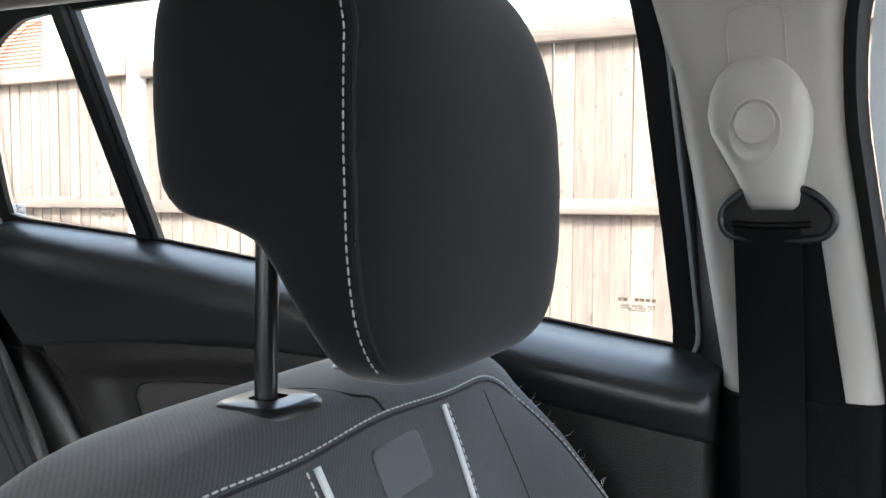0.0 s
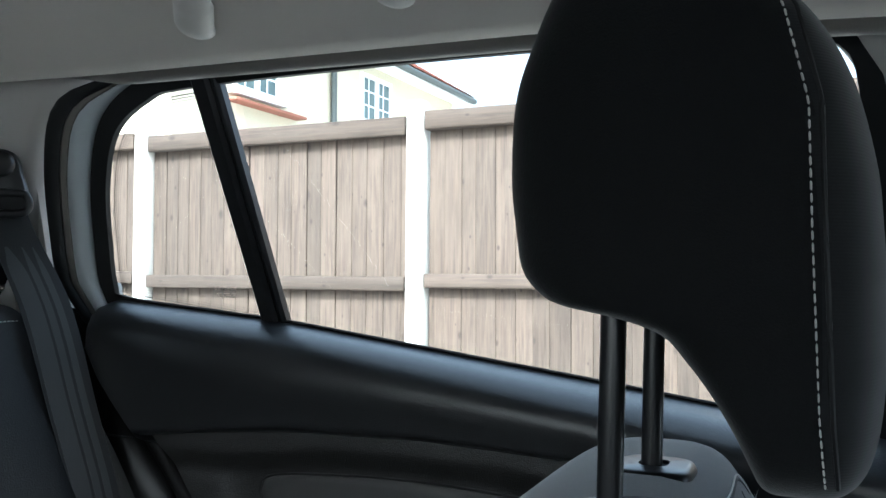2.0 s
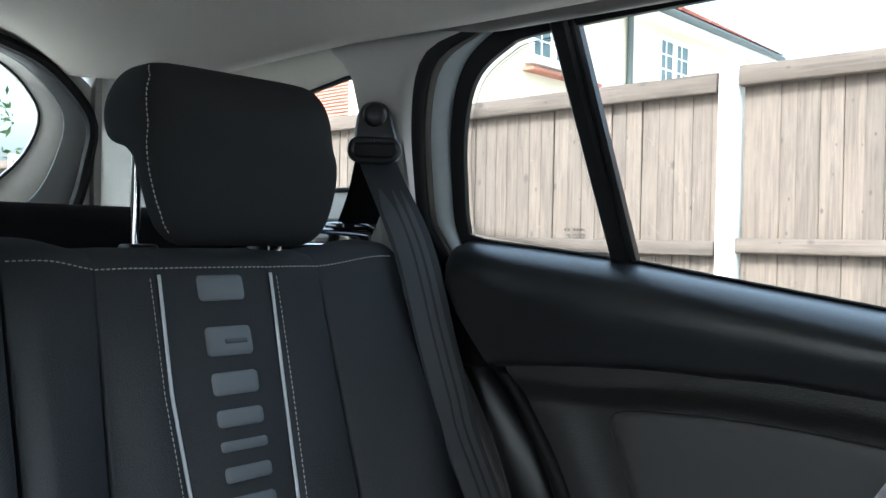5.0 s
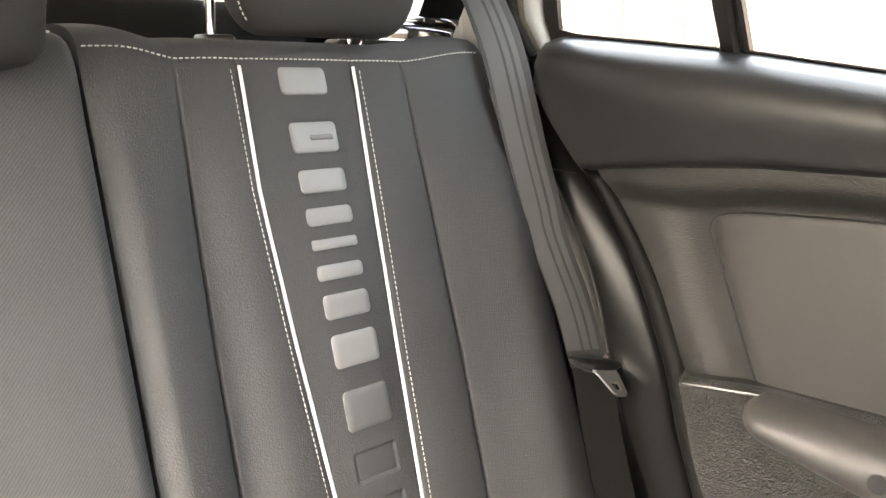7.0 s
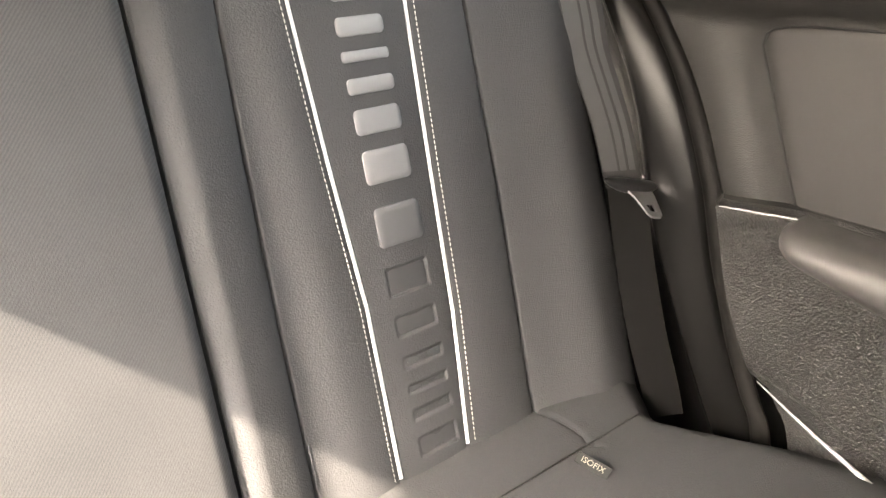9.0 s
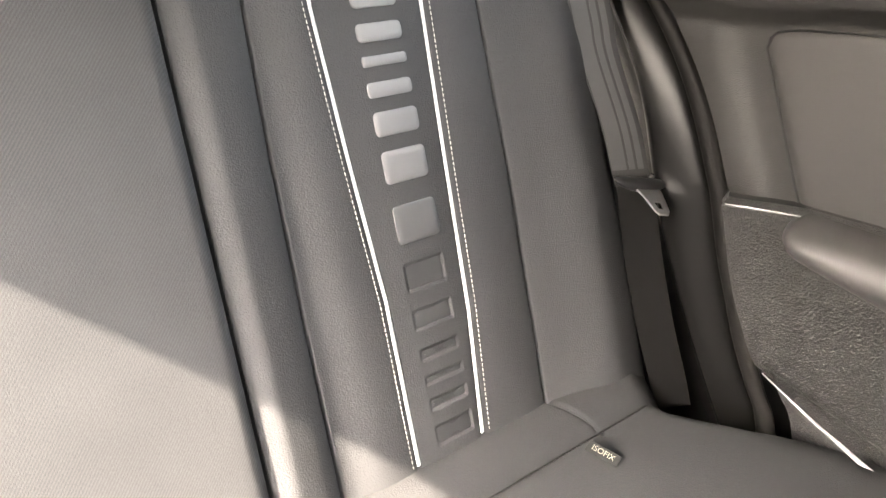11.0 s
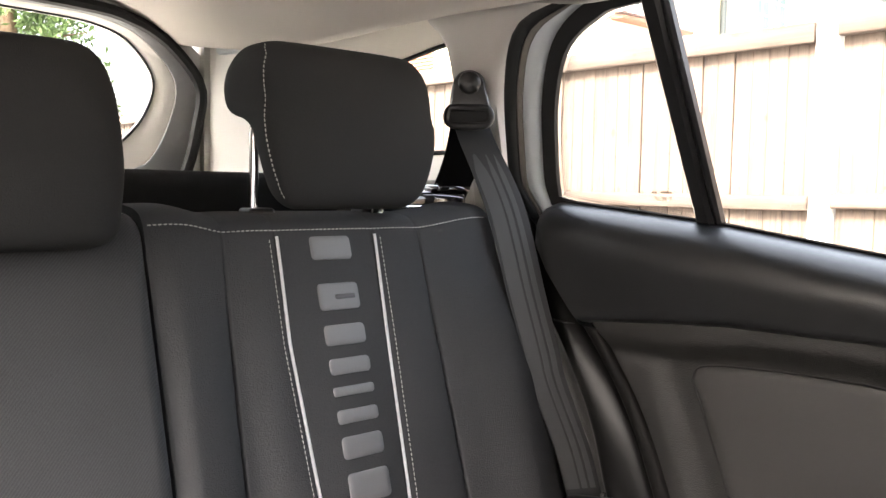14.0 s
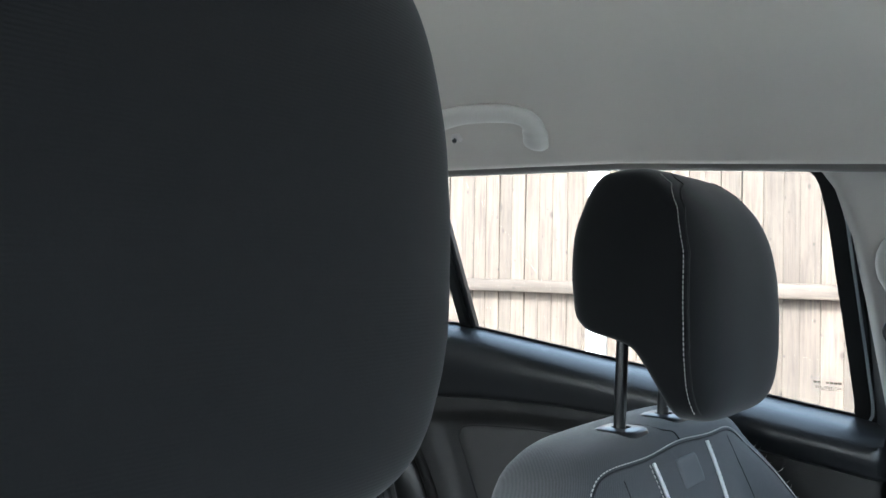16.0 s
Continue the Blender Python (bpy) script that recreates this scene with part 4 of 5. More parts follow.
# cushion
CUSHION = spline([(-0.79, 0, 0.40), (-0.785, 0, 0.455), (-0.762, 0, 0.474), (-0.725, 0, 0.480), (-0.690, 0, 0.474), (-0.676, 0, 0.464), (-0.662, 0, 0.468), (-0.60, 0, 0.476), (-0.48, 0, 0.480), (-0.34, 0, 0.47), (-0.29, 0, 0.44), (-0.28, 0, 0.36), (-0.30, 0, 0.22)], 80)
rows = []
for y in sorted(set(np.round(np.r_[np.linspace(-0.64, 0.652, 80), np.linspace(0.44, 0.50, 24), np.linspace(0.115, 0.14, 12)], 4))):
    row = []
    for p in CUSHION:
        edge = smooth_interp(p.x, (-0.76, -0.735, -0.69, -0.65, -0.614, -0.55, -0.495, -0.445, -0.30), (0.634, 0.632, 0.604, 0.590, 0.604, 0.640, 0.664, 0.676, 0.680))
        wide = 0.5 + (y - 0.5) / 0.152 * (edge - 0.5) if y > 0.5 else y
        side = 0.018 * step(0.60, 0.652, abs(y)) ** 2
        groove = 0.008 * math.exp(-((abs(y) - 0.128) / 0.005) ** 2)
        if p.x < -0.672:
            groove += 0.004 * math.exp(-((y - 0.478 - 0.25 * (p.x + 0.72)) / 0.003) ** 2)
        row.append(Vector((p.x, wide, max(0.2, p.z - side - groove * step(0.40, 0.46, p.z)))))
    rows.append(row)
rows.append([p + Vector((0, 0.004, -0.012)) for p in rows[-1]])
rows.append([p + Vector((0, 0.004, -0.20)) for p in rows[-2]])
part("seat_cushion", grid_bm(rows), CUSHION_SHADED, rear_bench)
part("seam", tube_bm([(-0.676, y, 0.4655) for y in np.linspace(-0.55, 0.572, 60)], 0.0014, 6), RUBBER, rear_bench)
font = bpy.data.curves.new("isofix_text", "FONT")
font.body, font.size, font.extrude, font.align_x, font.align_y = "ISOFIX", 0.0088, 0.0001, "CENTER", "CENTER"
text_ob = new("isofix_text", font)
text_mesh = bpy.data.meshes.new_from_object(text_ob)
bpy.data.objects.remove(text_ob)
text_mesh.materials.append(TAG_INK)
word = new("lettering", text_mesh)
face = Vector((0.30, -0.42, 0.86)).normalized()
length = Vector((0.97, 0.22, -0.10))
length = (length - face * length.dot(face)).normalized()
tag_pose = Matrix((length, face.cross(length), face)).transposed().to_4x4()
tag_pose.translation = (-0.637, 0.445, 0.4815)
tag_lb = part("isofix_tag", box_bm((-0.0185, -0.0065, -0.0006), (0.0185, 0.0065, 0.0006), 0.0006, 1), RUBBER, rear_bench, "black child-seat anchor tag with white writing")
tag_lb.matrix_local = tag_pose
word.parent = tag_lb
word.matrix_local = pose(0, 0, 0.0009)


def dense(levels, count):
    """More levels on a smooth curve through the given ones."""
    arr = np.array([lv[:4] for lv in levels], float)
    t = np.r_[0, np.cumsum(np.linalg.norm(np.diff(arr, axis=0), axis=1))]
    ext = np.vstack([2 * arr[0] - arr[1], arr, 2 * arr[-1] - arr[-2]])
    out = []
    for s in np.linspace(0, t[-1], count):
        k = min(int(np.searchsorted(t, s, side="right")) - 1, len(arr) - 2)
        u = (s - t[k]) / (t[k + 1] - t[k])
        p0, p1, p2, p3 = ext[k:k + 4]
        out.append(0.5 * (2 * p1 + (p2 - p0) * u + (2 * p0 - 5 * p1 + 4 * p2 - p3) * u * u + (3 * p1 - p0 - 3 * p2 + p3) * u ** 3))
    return out


def headrest_bm(levels, n=4.0, count=60, cy=0.0):
    """A cushion of rounded levels: z, rear x, front x, half width."""
    return grid_bm([ring((a + b) / 2, cy, z, (b - a) / 2, w, n, count) for z, a, b, w in levels], closed_v=True, caps=True)


FRONT_N, FRONT_DEPTH = 3.4, 0.034


def split_level(a, b):
    """Where a level's rounded front begins, and the depths before and behind it."""
    h = min((b - a) / 2, FRONT_DEPTH)
    return b - h, h, b - h - a


def front_rest_bm(levels, n, count=72):
    """A headrest whose front keeps one rounding while its back varies."""
    rows = []
    for z, a, b, w in levels:
        cx, fore, aft = split_level(a, b)
        row = []
        for k in range(count):
            q = 2 * math.pi * k / count
            c, s = math.cos(q), math.sin(q)
            m, depth = (FRONT_N, fore) if c > 0 else (n, aft)
            row.append(Vector((cx + depth * math.copysign(abs(c) ** (2 / m), c), w * math.copysign(abs(s) ** (2 / m), s), z)))
        rows.append(row)
    return grid_bm(rows, closed_v=True, caps=True)


def front_rest_side(levels, xs, n, side, lift=0.0006):
    """A line down the side of such a headrest at the depth xs(z)."""
    z_all = [lv[0] for lv in levels]
    path = []
    for z in np.linspace(z_all[0] + 0.012, z_all[-1] - 0.004, 90):
        a, b, w = [float(np.interp(z, z_all, [lv[j] for lv in levels])) for j in (1, 2, 3)]
        cx, fore, aft = split_level(a, b)
        x = xs(z)
        u, m = ((x - cx) / fore, FRONT_N) if x > cx else ((cx - x) / aft, n)
        path.append((x, side * (w * (1 - min(0.995, u) ** m) ** (1 / m) + lift), z))
    return path


def side_path(levels, xs, n, side, cy=0.0, lift=0.0006):
    """A line down the side of such a cushion at the depth xs(z)."""
    z_all = [lv[0] for lv in levels]
    path = []
    for z in np.linspace(z_all[0] + 0.012, z_all[-1] - 0.004, 90):
        a, b, w = [float(np.interp(z, z_all, [lv[j] for lv in levels])) for j in (1, 2, 3)]
        x = xs(z)
        u = min(0.995, abs((x - (a + b) / 2) / ((b - a) / 2)))
        path.append((x, cy + side * (w * (1 - u ** n) ** (1 / n) + lift), z))
    return path


OUTER = dense([(1.060, -0.936, -0.918, 0.072), (1.065, -0.944, -0.904, 0.083), (1.078, -0.948, -0.895, 0.096), (1.10, -0.951, -0.890, 0.105), (1.13, -0.957, -0.887, 0.112), (1.148, -0.966, -0.887, 0.114), (1.158, -0.984, -0.887, 0.115), (1.165, -1.014, -0.887, 0.116), (1.176, -1.032, -0.888, 0.116), (1.195, -1.038, -0.891, 0.116), (1.215, -1.033, -0.898, 0.113), (1.231, -1.018, -0.911, 0.107), (1.240, -0.998, -0.926, 0.099), (1.244, -0.975, -0.942, 0.085)], 48)
CENTRE = dense([(1.026, -0.905, -0.885, 0.085), (1.031, -0.920, -0.868, 0.100), (1.042, -0.930, -0.858, 0.110), (1.065, -0.950, -0.852, 0.113), (1.10, -0.965, -0.850, 0.116), (1.15, -0.970, -0.853, 0.112), (1.18, -0.968, -0.860, 0.106), (1.198, -0.958, -0.872, 0.098), (1.207, -0.94, -0.885, 0.086), (1.210, -0.92, -0.90, 0.07)], 40)
part("headrest", headrest_bm(OUTER, 4.2, 60, 0.373), REAR_HEADREST, rear_bench, "charcoal fabric outer rear headrest")
part("headrest", headrest_bm(CENTRE, 4.2, 60, -0.018), REAR_HEADREST, rear_bench, "charcoal fabric centre rear headrest")
for side in (-1, 1):
    part("stitching", stitches_bm(side_path(OUTER, lambda z: smooth_interp(z, (1.06, 1.09, 1.18, 1.225, 1.244), (-0.914, -0.909, -0.916, -0.926, -0.945)), 4.2, side, 0.373), 0.0040, 0.0013, 0.0007), THREAD, rear_bench)
    part("stitching", stitches_bm(side_path(CENTRE, lambda z: smooth_interp(z, (1.02, 1.05, 1.15, 1.19, 1.21), (-0.898, -0.884, -0.880, -0.892, -0.905)), 4.2, side, -0.018), 0.0040, 0.0013, 0.0007), THREAD, rear_bench)
    for cy in (0.349, -0.008):
        part("post", tube_bm([(-0.965, cy + side * 0.076, 1.04), (-0.962, cy + side * 0.076, 1.15)], 0.0055, 14), CHROME, rear_bench, "chrome headrest post")
        part("post_guide", box_bm((-0.978, cy + side * 0.076 - 0.012, 1.050), (-0.950, cy + side * 0.076 + 0.020, 1.0605), 0.004, 3), GLOSS_PLASTIC, rear_bench, "black headrest guide")
part("release_button", tube_bm([(-0.946, 0.430, 1.055), (-0.946, 0.430, 1.068)], [0.009, 0.007], 14), CHROME, rear_bench, "chrome release button")
part("latch", box_bm((-1.05, 0.435, 1.048), (-0.965, 0.600, 1.082), 0.010, 3), LATCH_GLOSS, rear_bench, "glossy black backrest latch")
part("latch_rim", box_bm((-0.966, 0.455, 1.060), (-0.960, 0.575, 1.0635), 0.0015, 2), CHROME, rear_bench)
part("latch_lever", box_bm((-1.0, 0.545, 1.080), (-0.966, 0.606, 1.090), 0.004, 2), LATCH_GLOSS, rear_bench)

# luggage cover behind the seats
cover = thing("luggage_cover", "black roller luggage cover behind the rear seats", "luggage cover")
part("cassette", box_bm((-1.15, -0.575, 1.04), (-1.08, 0.560, 1.102), 0.02, 4), CARPET, cover)
for y in (-0.60, 0.561):
    part("end_cap", box_bm((-1.154, y, 1.036), (-1.076, y + 0.034, 1.106), 0.014, 3), HARD_PLASTIC, cover, "black plastic end cap")

# ---- front seats ----
SEAT = dense([(0.26, -0.045, 0.11, 0.24), (0.45, -0.112, 0.038, 0.262), (0.60, -0.165, -0.015, 0.274), (0.75, -0.218, -0.066, 0.282), (0.85, -0.250, -0.102, 0.274), (0.91, -0.260, -0.124, 0.262), (0.945, -0.262, -0.138, 0.247), (0.965, -0.260, -0.147, 0.228), (0.977, -0.255, -0.153, 0.203), (0.985, -0.248, -0.161, 0.176), (0.990, -0.232, -0.172, 0.135), (0.992, -0.215, -0.182, 0.09)], 60)
SEAT_N = 3.6
REST = dense([(1.011, -0.114, -0.097, 0.057), (1.015, -0.124, -0.087, 0.082), (1.025, -0.128, -0.08, 0.1), (1.04, -0.134, -0.076, 0.111), (1.056, -0.143, -0.074, 0.116), (1.07, -0.154, -0.073, 0.118), (1.080, -0.164, -0.073, 0.119), (1.0865, -0.184, -0.073, 0.119), (1.0915, -0.210, -0.073, 0.119), (1.097, -0.2205, -0.073, 0.119), (1.107, -0.2285, -0.073, 0.119), (1.125, -0.2315, -0.074, 0.119), (1.15, -0.234, -0.076, 0.118), (1.185, -0.232, -0.084, 0.116), (1.212, -0.223, -0.097, 0.112), (1.232, -0.214, -0.115, 0.105), (1.245, -0.202, -0.133, 0.096), (1.251, -0.186, -0.149, 0.083)], 70)
REST_N = 5.6


def seat_side(y):
    """The backrest's door side reaches further out than its inner side."""
    return 1.02 if y > 0 else 0.925


def bolster(y, z):
    """How far the side bolster stands forward of the backrest."""
    depth = smooth_interp(z, (0.60, 0.80, 0.86, 0.91, 0.945), (0.055, 0.055, 0.043, 0.021, 0.0))
    return depth * step(0.11, 0.235, y) * step(0.29, 0.25, y)


def seat_bm():
    rows = []
    for z, a, b, w in SEAT:
        row = [Vector((p.x, p.y * seat_side(p.y), p.z)) for p in ring((a + b) / 2, 0, z, (b - a) / 2, w, SEAT_N, 140)]
        for p in row:
            p.x += bolster(p.y, z) * step(a, b, p.x)
        rows.append(row)
    return grid_bm(rows, closed_v=True, caps=True)


def seat_front(y, z, lift=0.0):
    zs = [lv[0] for lv in SEAT]
    a, b, w = [float(np.interp(z, zs, [lv[j] for lv in SEAT])) for j in (1, 2, 3)]
    u = min(0.998, abs(y / (w * seat_side(y))))
    return Vector(((a + b) / 2 + (b - a) / 2 * (1 - u ** SEAT_N) ** (1 / SEAT_N) + bolster(y, z) + lift, y, z + lift * 0.3))


def make_front_seat(label, lift, grow=0.0):
    seat = thing("car_seat", label, "car seat", "front seats")
    rest_levels = [(lv[0] + lift, lv[1] - grow, lv[2] + grow, lv[3] + grow) for lv in REST]
    part("backrest", seat_bm(), FABRIC_FRONT_LIT, seat, "woven charcoal backrest")
    rest = part("headrest", front_rest_bm(rest_levels, REST_N), HEADREST_FABRIC, seat, "charcoal fabric front headrest with slanted underside")
    line = lambda z: smooth_interp(z, (1.0, 1.02, 1.05, 1.12, 1.17, 1.21, 1.235, 1.252), (-0.094, -0.098, -0.100, -0.102, -0.103, -0.112, -0.126, -0.150))
    rest.data.materials.append(HEADREST_SIDE)
    for face in rest.data.polygons:
        face.material_index = 1 if face.center.x < line(face.center.z - lift) else 0
    for side in (-1, 1):
        part("stitching", stitches_bm(front_rest_side(rest_levels, lambda z: line(z - lift), REST_N, side), 0.0039, 0.0007, 0.00045), THREAD, rest)
        part("seam", tube_bm(front_rest_side(rest_levels, lambda z: line(z - lift) + 0.0045, REST_N, side, lift=-0.0004), 0.0011, 6), RUBBER, rest)
        part("post", tube_bm([(-0.192, side * 0.055, 0.975), (-0.189, side * 0.055, 1.11 + lift)], 0.0062, 18), GLOSS_PLASTIC, seat, "glossy black headrest post")
        shape = ((0.966, 1.0), (0.987, 1.0), (0.9905, 0.97), (0.9928, 0.90), (0.9938, 0.80), (0.9942, 0.36), (0.9900, 0.34))
        guide = part("post_guide", grid_bm([ring(-0.190, side * 0.055, z, 0.0235 * f, 0.0265 * f, 4.0, 40) for z, f in shape], closed_v=True), GLOSS_PLASTIC, seat, "glossy black plastic headrest guide")
    arc = spline([(0, -0.222, 0.84), (0, -0.212, 0.90), (0, -0.200, 0.940), (0, -0.182, 0.962), (0, -0.150, 0.973), (0, -0.078, 0.974), (0, 0.0, 0.977), (0, 0.078, 0.973), (0, 0.150, 0.970), (0, 0.190, 0.952), (0, 0.215, 0.92), (0, 0.230, 0.85)], 200)
    part("stitching", stitches_bm([seat_front(p.y, p.z, 0.0010) for p in arc], 0.0042, 0.0010, 0.0007), THREAD, seat)
    part("seam", tube_bm([seat_front(p.y * 0.996, p.z - 0.0028, -0.0002) for p in arc], 0.0011, 6), RUBBER, seat)
    for y0, y1, side in ((-0.0735, -0.060, -1), (0.0695, 0.060, 1)):
        zz = np.linspace(0.967, 0.62, 80)
        ys = [smooth_interp(z, (0.62, 0.90, 0.967), (y1, (y0 + y1) / 2, y0)) for z in zz]
        part("piping", tube_bm([seat_front(y, z, 0.0012) for y, z in zip(ys, zz)], 0.0021, 8), PIPING, seat, "white piping")
        part("stitching", stitches_bm([seat_front(y + side * 0.0075, z, 0.0006) for y, z in zip(ys, zz)], 0.0040, 0.0010, 0.0006), THREAD, seat)
    for y0 in (-0.135, 0.140):
        part("seam", tube_bm([seat_front(y0 * (1 + 0.12 * (0.96 - z)), z, -0.0004) for z in np.linspace(0.962, 0.62, 50)], 0.0010, 6), RUBBER, seat)
    for zt, zb in ((0.962, 0.935), (0.906, 0.882), (0.858, 0.840), (0.818, 0.806)):
        part("patch", patch_bm(seat_front, -0.025, 0.029, zb, zt), PATCH_FRONT, seat, "grey fabric patch")
    part("seam", tube_bm(spline([(-0.1505, 0.0, 0.9790), (-0.156, -0.004, 0.9865), (-0.166, -0.010, 0.9882), (-0.182, -0.018, 0.9912), (-0.198, -0.026, 0.9915)], 30), 0.0009, 6), RUBBER, seat)
    return seat


passenger_seat = make_front_seat("charcoal fabric front passenger seat with white piping", 0.0)
passenger_seat.location = (0, 0.362, 0)
lint = random.Random(11)
for k in range(22):
    z = lint.uniform(0.80, 0.955)
    y = smooth_interp(z, (0.80, 0.955), (0.289, 0.243)) + lint.uniform(-0.02, 0.004)
    p = seat_front(y, z)
    tip = Vector((lint.uniform(0.0, 0.006), lint.uniform(0.001, 0.008), lint.uniform(0.001, 0.007)))
    bend = Vector((lint.uniform(-0.002, 0.002), 0, lint.uniform(-0.002, 0.002)))
    part("loose_fibre", tube_bm([p, p + tip * 0.5 + bend, p + tip], [0.0003, 0.00025, 0.0001], 4), THREAD, passenger_seat)
driver_seat = make_front_seat("charcoal fabric front driver seat with high headrest", 0.057, 0.003)
driver_seat.location = (0.078, -0.352, 0)

# ---- seat belts ----
front_belt = thing("front_seat_belt", "black front seat belt hanging from the grey pillar", "seat belt", "seat belts")
part("webbing", slab_bm([[(x + smooth_interp(z, (0.6, 1.09), (0.018, 0.0)), b_pillar_y(z) - 0.020 - 0.001 * math.cos((x - 0.03) * 60), z) for x in np.linspace(0.006, 0.053, 8)] for z in np.linspace(1.080, 0.60, 40)], (0, 0.0015, 0)), WEBBING, front_belt)
part("webbing", slab_bm([[(x + 0.16 * (1.085 - z), b_pillar_y(z) - smooth_interp(z, (0.93, 0.955, 1.0), (0.001, 0.005, 0.009)), z) for x in np.linspace(0.02, 0.064, 6)] for z in np.linspace(1.085, 0.925, 14)], (0, 0.0015, 0)), WEBBING, front_belt, "black webbing running back into the pillar")
rows = []
for z, cx, hx, pr in ((1.2025, 0.020, 0.008, 0.004), (1.199, 0.020, 0.018, 0.010), (1.190, 0.0205, 0.027, 0.015), (1.178, 0.0215, 0.0335, 0.019), (1.163, 0.0225, 0.0368, 0.021), (1.148, 0.0240, 0.0355, 0.023), (1.133, 0.0268, 0.0305, 0.024), (1.118, 0.0300, 0.0250, 0.025), (1.104, 0.0325, 0.0208, 0.026), (1.096, 0.0335, 0.0190, 0.025), (1.092, 0.0335, 0.0165, 0.020)):
    y = b_pillar_y(z) + 0.004
    rows.append([(cx + hx * math.copysign(abs(math.cos(q)) ** 0.8, math.cos(q)), y - (pr + 0.004) * max(0, math.sin(q)) ** 0.55, z) for q in np.linspace(0, math.pi, 24)])
cover_part = part("height_cover", grid_bm(rows, caps=True), COVER_GREY, front_belt, "pale grey belt height adjuster cover")


yb = b_pillar_y(1.150) - 0.0240
dish = ((1.0, 0.0006), (0.985, 0.0018), (0.93, 0.0020), (0.88, 0.0010), (0.80, 0.0002), (0.60, 0.0001))
part("button_surround", grid_bm([[(0.0215 + f * 0.0185 * math.cos(q), yb - d, 1.1490 + f * 0.0235 * math.sin(q)) for q in np.linspace(0, 2 * math.pi, 41)[:-1]] for f, d in dish], closed_v=True), COVER_GREY, cover_part)
bm = grid_bm([[(0.021 + f * 0.0142 * math.cos(q), yb - d, 1.1535 + f * 0.0152 * math.sin(q)) for q in np.linspace(0, 2 * math.pi, 41)[:-1]] for f, d in ((1.0, 0.0), (0.98, 0.0026), (0.93, 0.0032), (0.80, 0.0028), (0.5, 0.0018), (0.25, 0.0014), (0.04, 0.0013))], closed_v=True)
part("button", bm, COVER_GREY, cover_part)
loop_pts = spline([(x, 0, z) for x, z in ((0.012, 1.108), (-0.002, 1.096), (-0.006, 1.084), (0.0, 1.072), (0.014, 1.068), (0.035, 1.068), (0.058, 1.068), (0.072, 1.072), (0.078, 1.083), (0.074, 1.094), (0.058, 1.108), (0.035, 1.110), (0.012, 1.108))], 48)[:-1]
yl = b_pillar_y(1.09)
rows = [[Vector((0.036 + (p.x - 0.036) * f, yl - d, 1.088 + (p.z - 1.088) * f)) for p in loop_pts] for f, d in ((1.0, 0.003), (1.0, 0.010), (0.95, 0.0135), (0.80, 0.0145), (0.45, 0.0135))]
bm = grid_bm(rows, closed_v=True)
bm.verts.ensure_lookup_table()
bm.faces.new([bm.verts[len(bm.verts) - 47 + k] for k in range(47)])
belt_loop = part("loop", bm, TRIM_BLACK, front_belt, "black plastic belt loop")
rim = [Vector((0.036 + (p.x - 0.036) * 0.94, yl - 0.0145, 1.088 + (p.z - 1.088) * 0.90)) for p in loop_pts]
part("loop_rim", tube_bm(rim + rim[:1], 0.0030, 10, 1.0, (0, 1, 0)), GLOSS_PLASTIC, belt_loop, "glossy rounded rim")
part("loop_bar", tube_bm([(0.006, yl - 0.019, 1.0815), (0.03, yl - 0.0215, 1.080), (0.060, yl - 0.019, 1.0815)], 0.0026, 10), TRIM_BLACK, belt_loop)
slot = [(x, b_pillar_y(z) - 0.0004, z) for x, z in [(0.001 + a * 0.038, 1.195 + b * 0.043) for a, b in ((0.0, 0.0), (-0.03, 0.5), (-0.03, 0.85), (0.10, 0.98), (0.5, 1.0), (0.85, 0.97), (0.98, 0.82), (1.02, 0.4), (1.06, 0.0))]]
part("slide_slot", tube_bm(spline(slot, 50), 0.0009, 6), TRIM_GREY, front_belt)

rear_belt = thing("rear_seat_belt", "black rear seat belt lying against the seat back", "seat belt", "seat belts")
BELT = spline([(-0.948, 0.588, 1.182), (-0.936, 0.582, 1.158), (-0.892, 0.597, 1.064), (-0.859, 0.606, 0.954), (-0.834, 0.6095, 0.882), (-0.8245, 0.6145, 0.842), (-0.792, 0.624, 0.766), (-0.777, 0.631, 0.712), (-0.772, 0.634, 0.695)], 50)
ACROSS = Vector((0.45, 0.89, 0.0)).normalized()


def ribbon(path, full, thick=0.0014, lift=0.0, shift=0.0, taper=0):
    """A flat band along a path; lift: off its face, shift: across it, taper: steps over which it widens."""
    rows, back = [], []
    for k, p in enumerate(path):
        d = (path[min(k + 1, len(path) - 1)] - path[max(k - 1, 0)]).normalized()
        n = d.cross(ACROSS).normalized()
        n = n if n.x > 0 else -n
        half = full[k] if isinstance(full, list) else full
        half *= min(1.0, (k + 0.5) / taper) if taper else 1.0
        rows.append([p + ACROSS * (shift + half * f) + n * lift for f in np.linspace(-1, 1, 6)] + [p + ACROSS * (shift + half * f) + n * (lift - thick) for f in np.linspace(1, -1, 6)])
    return grid_bm(rows, closed_v=True, caps=True)


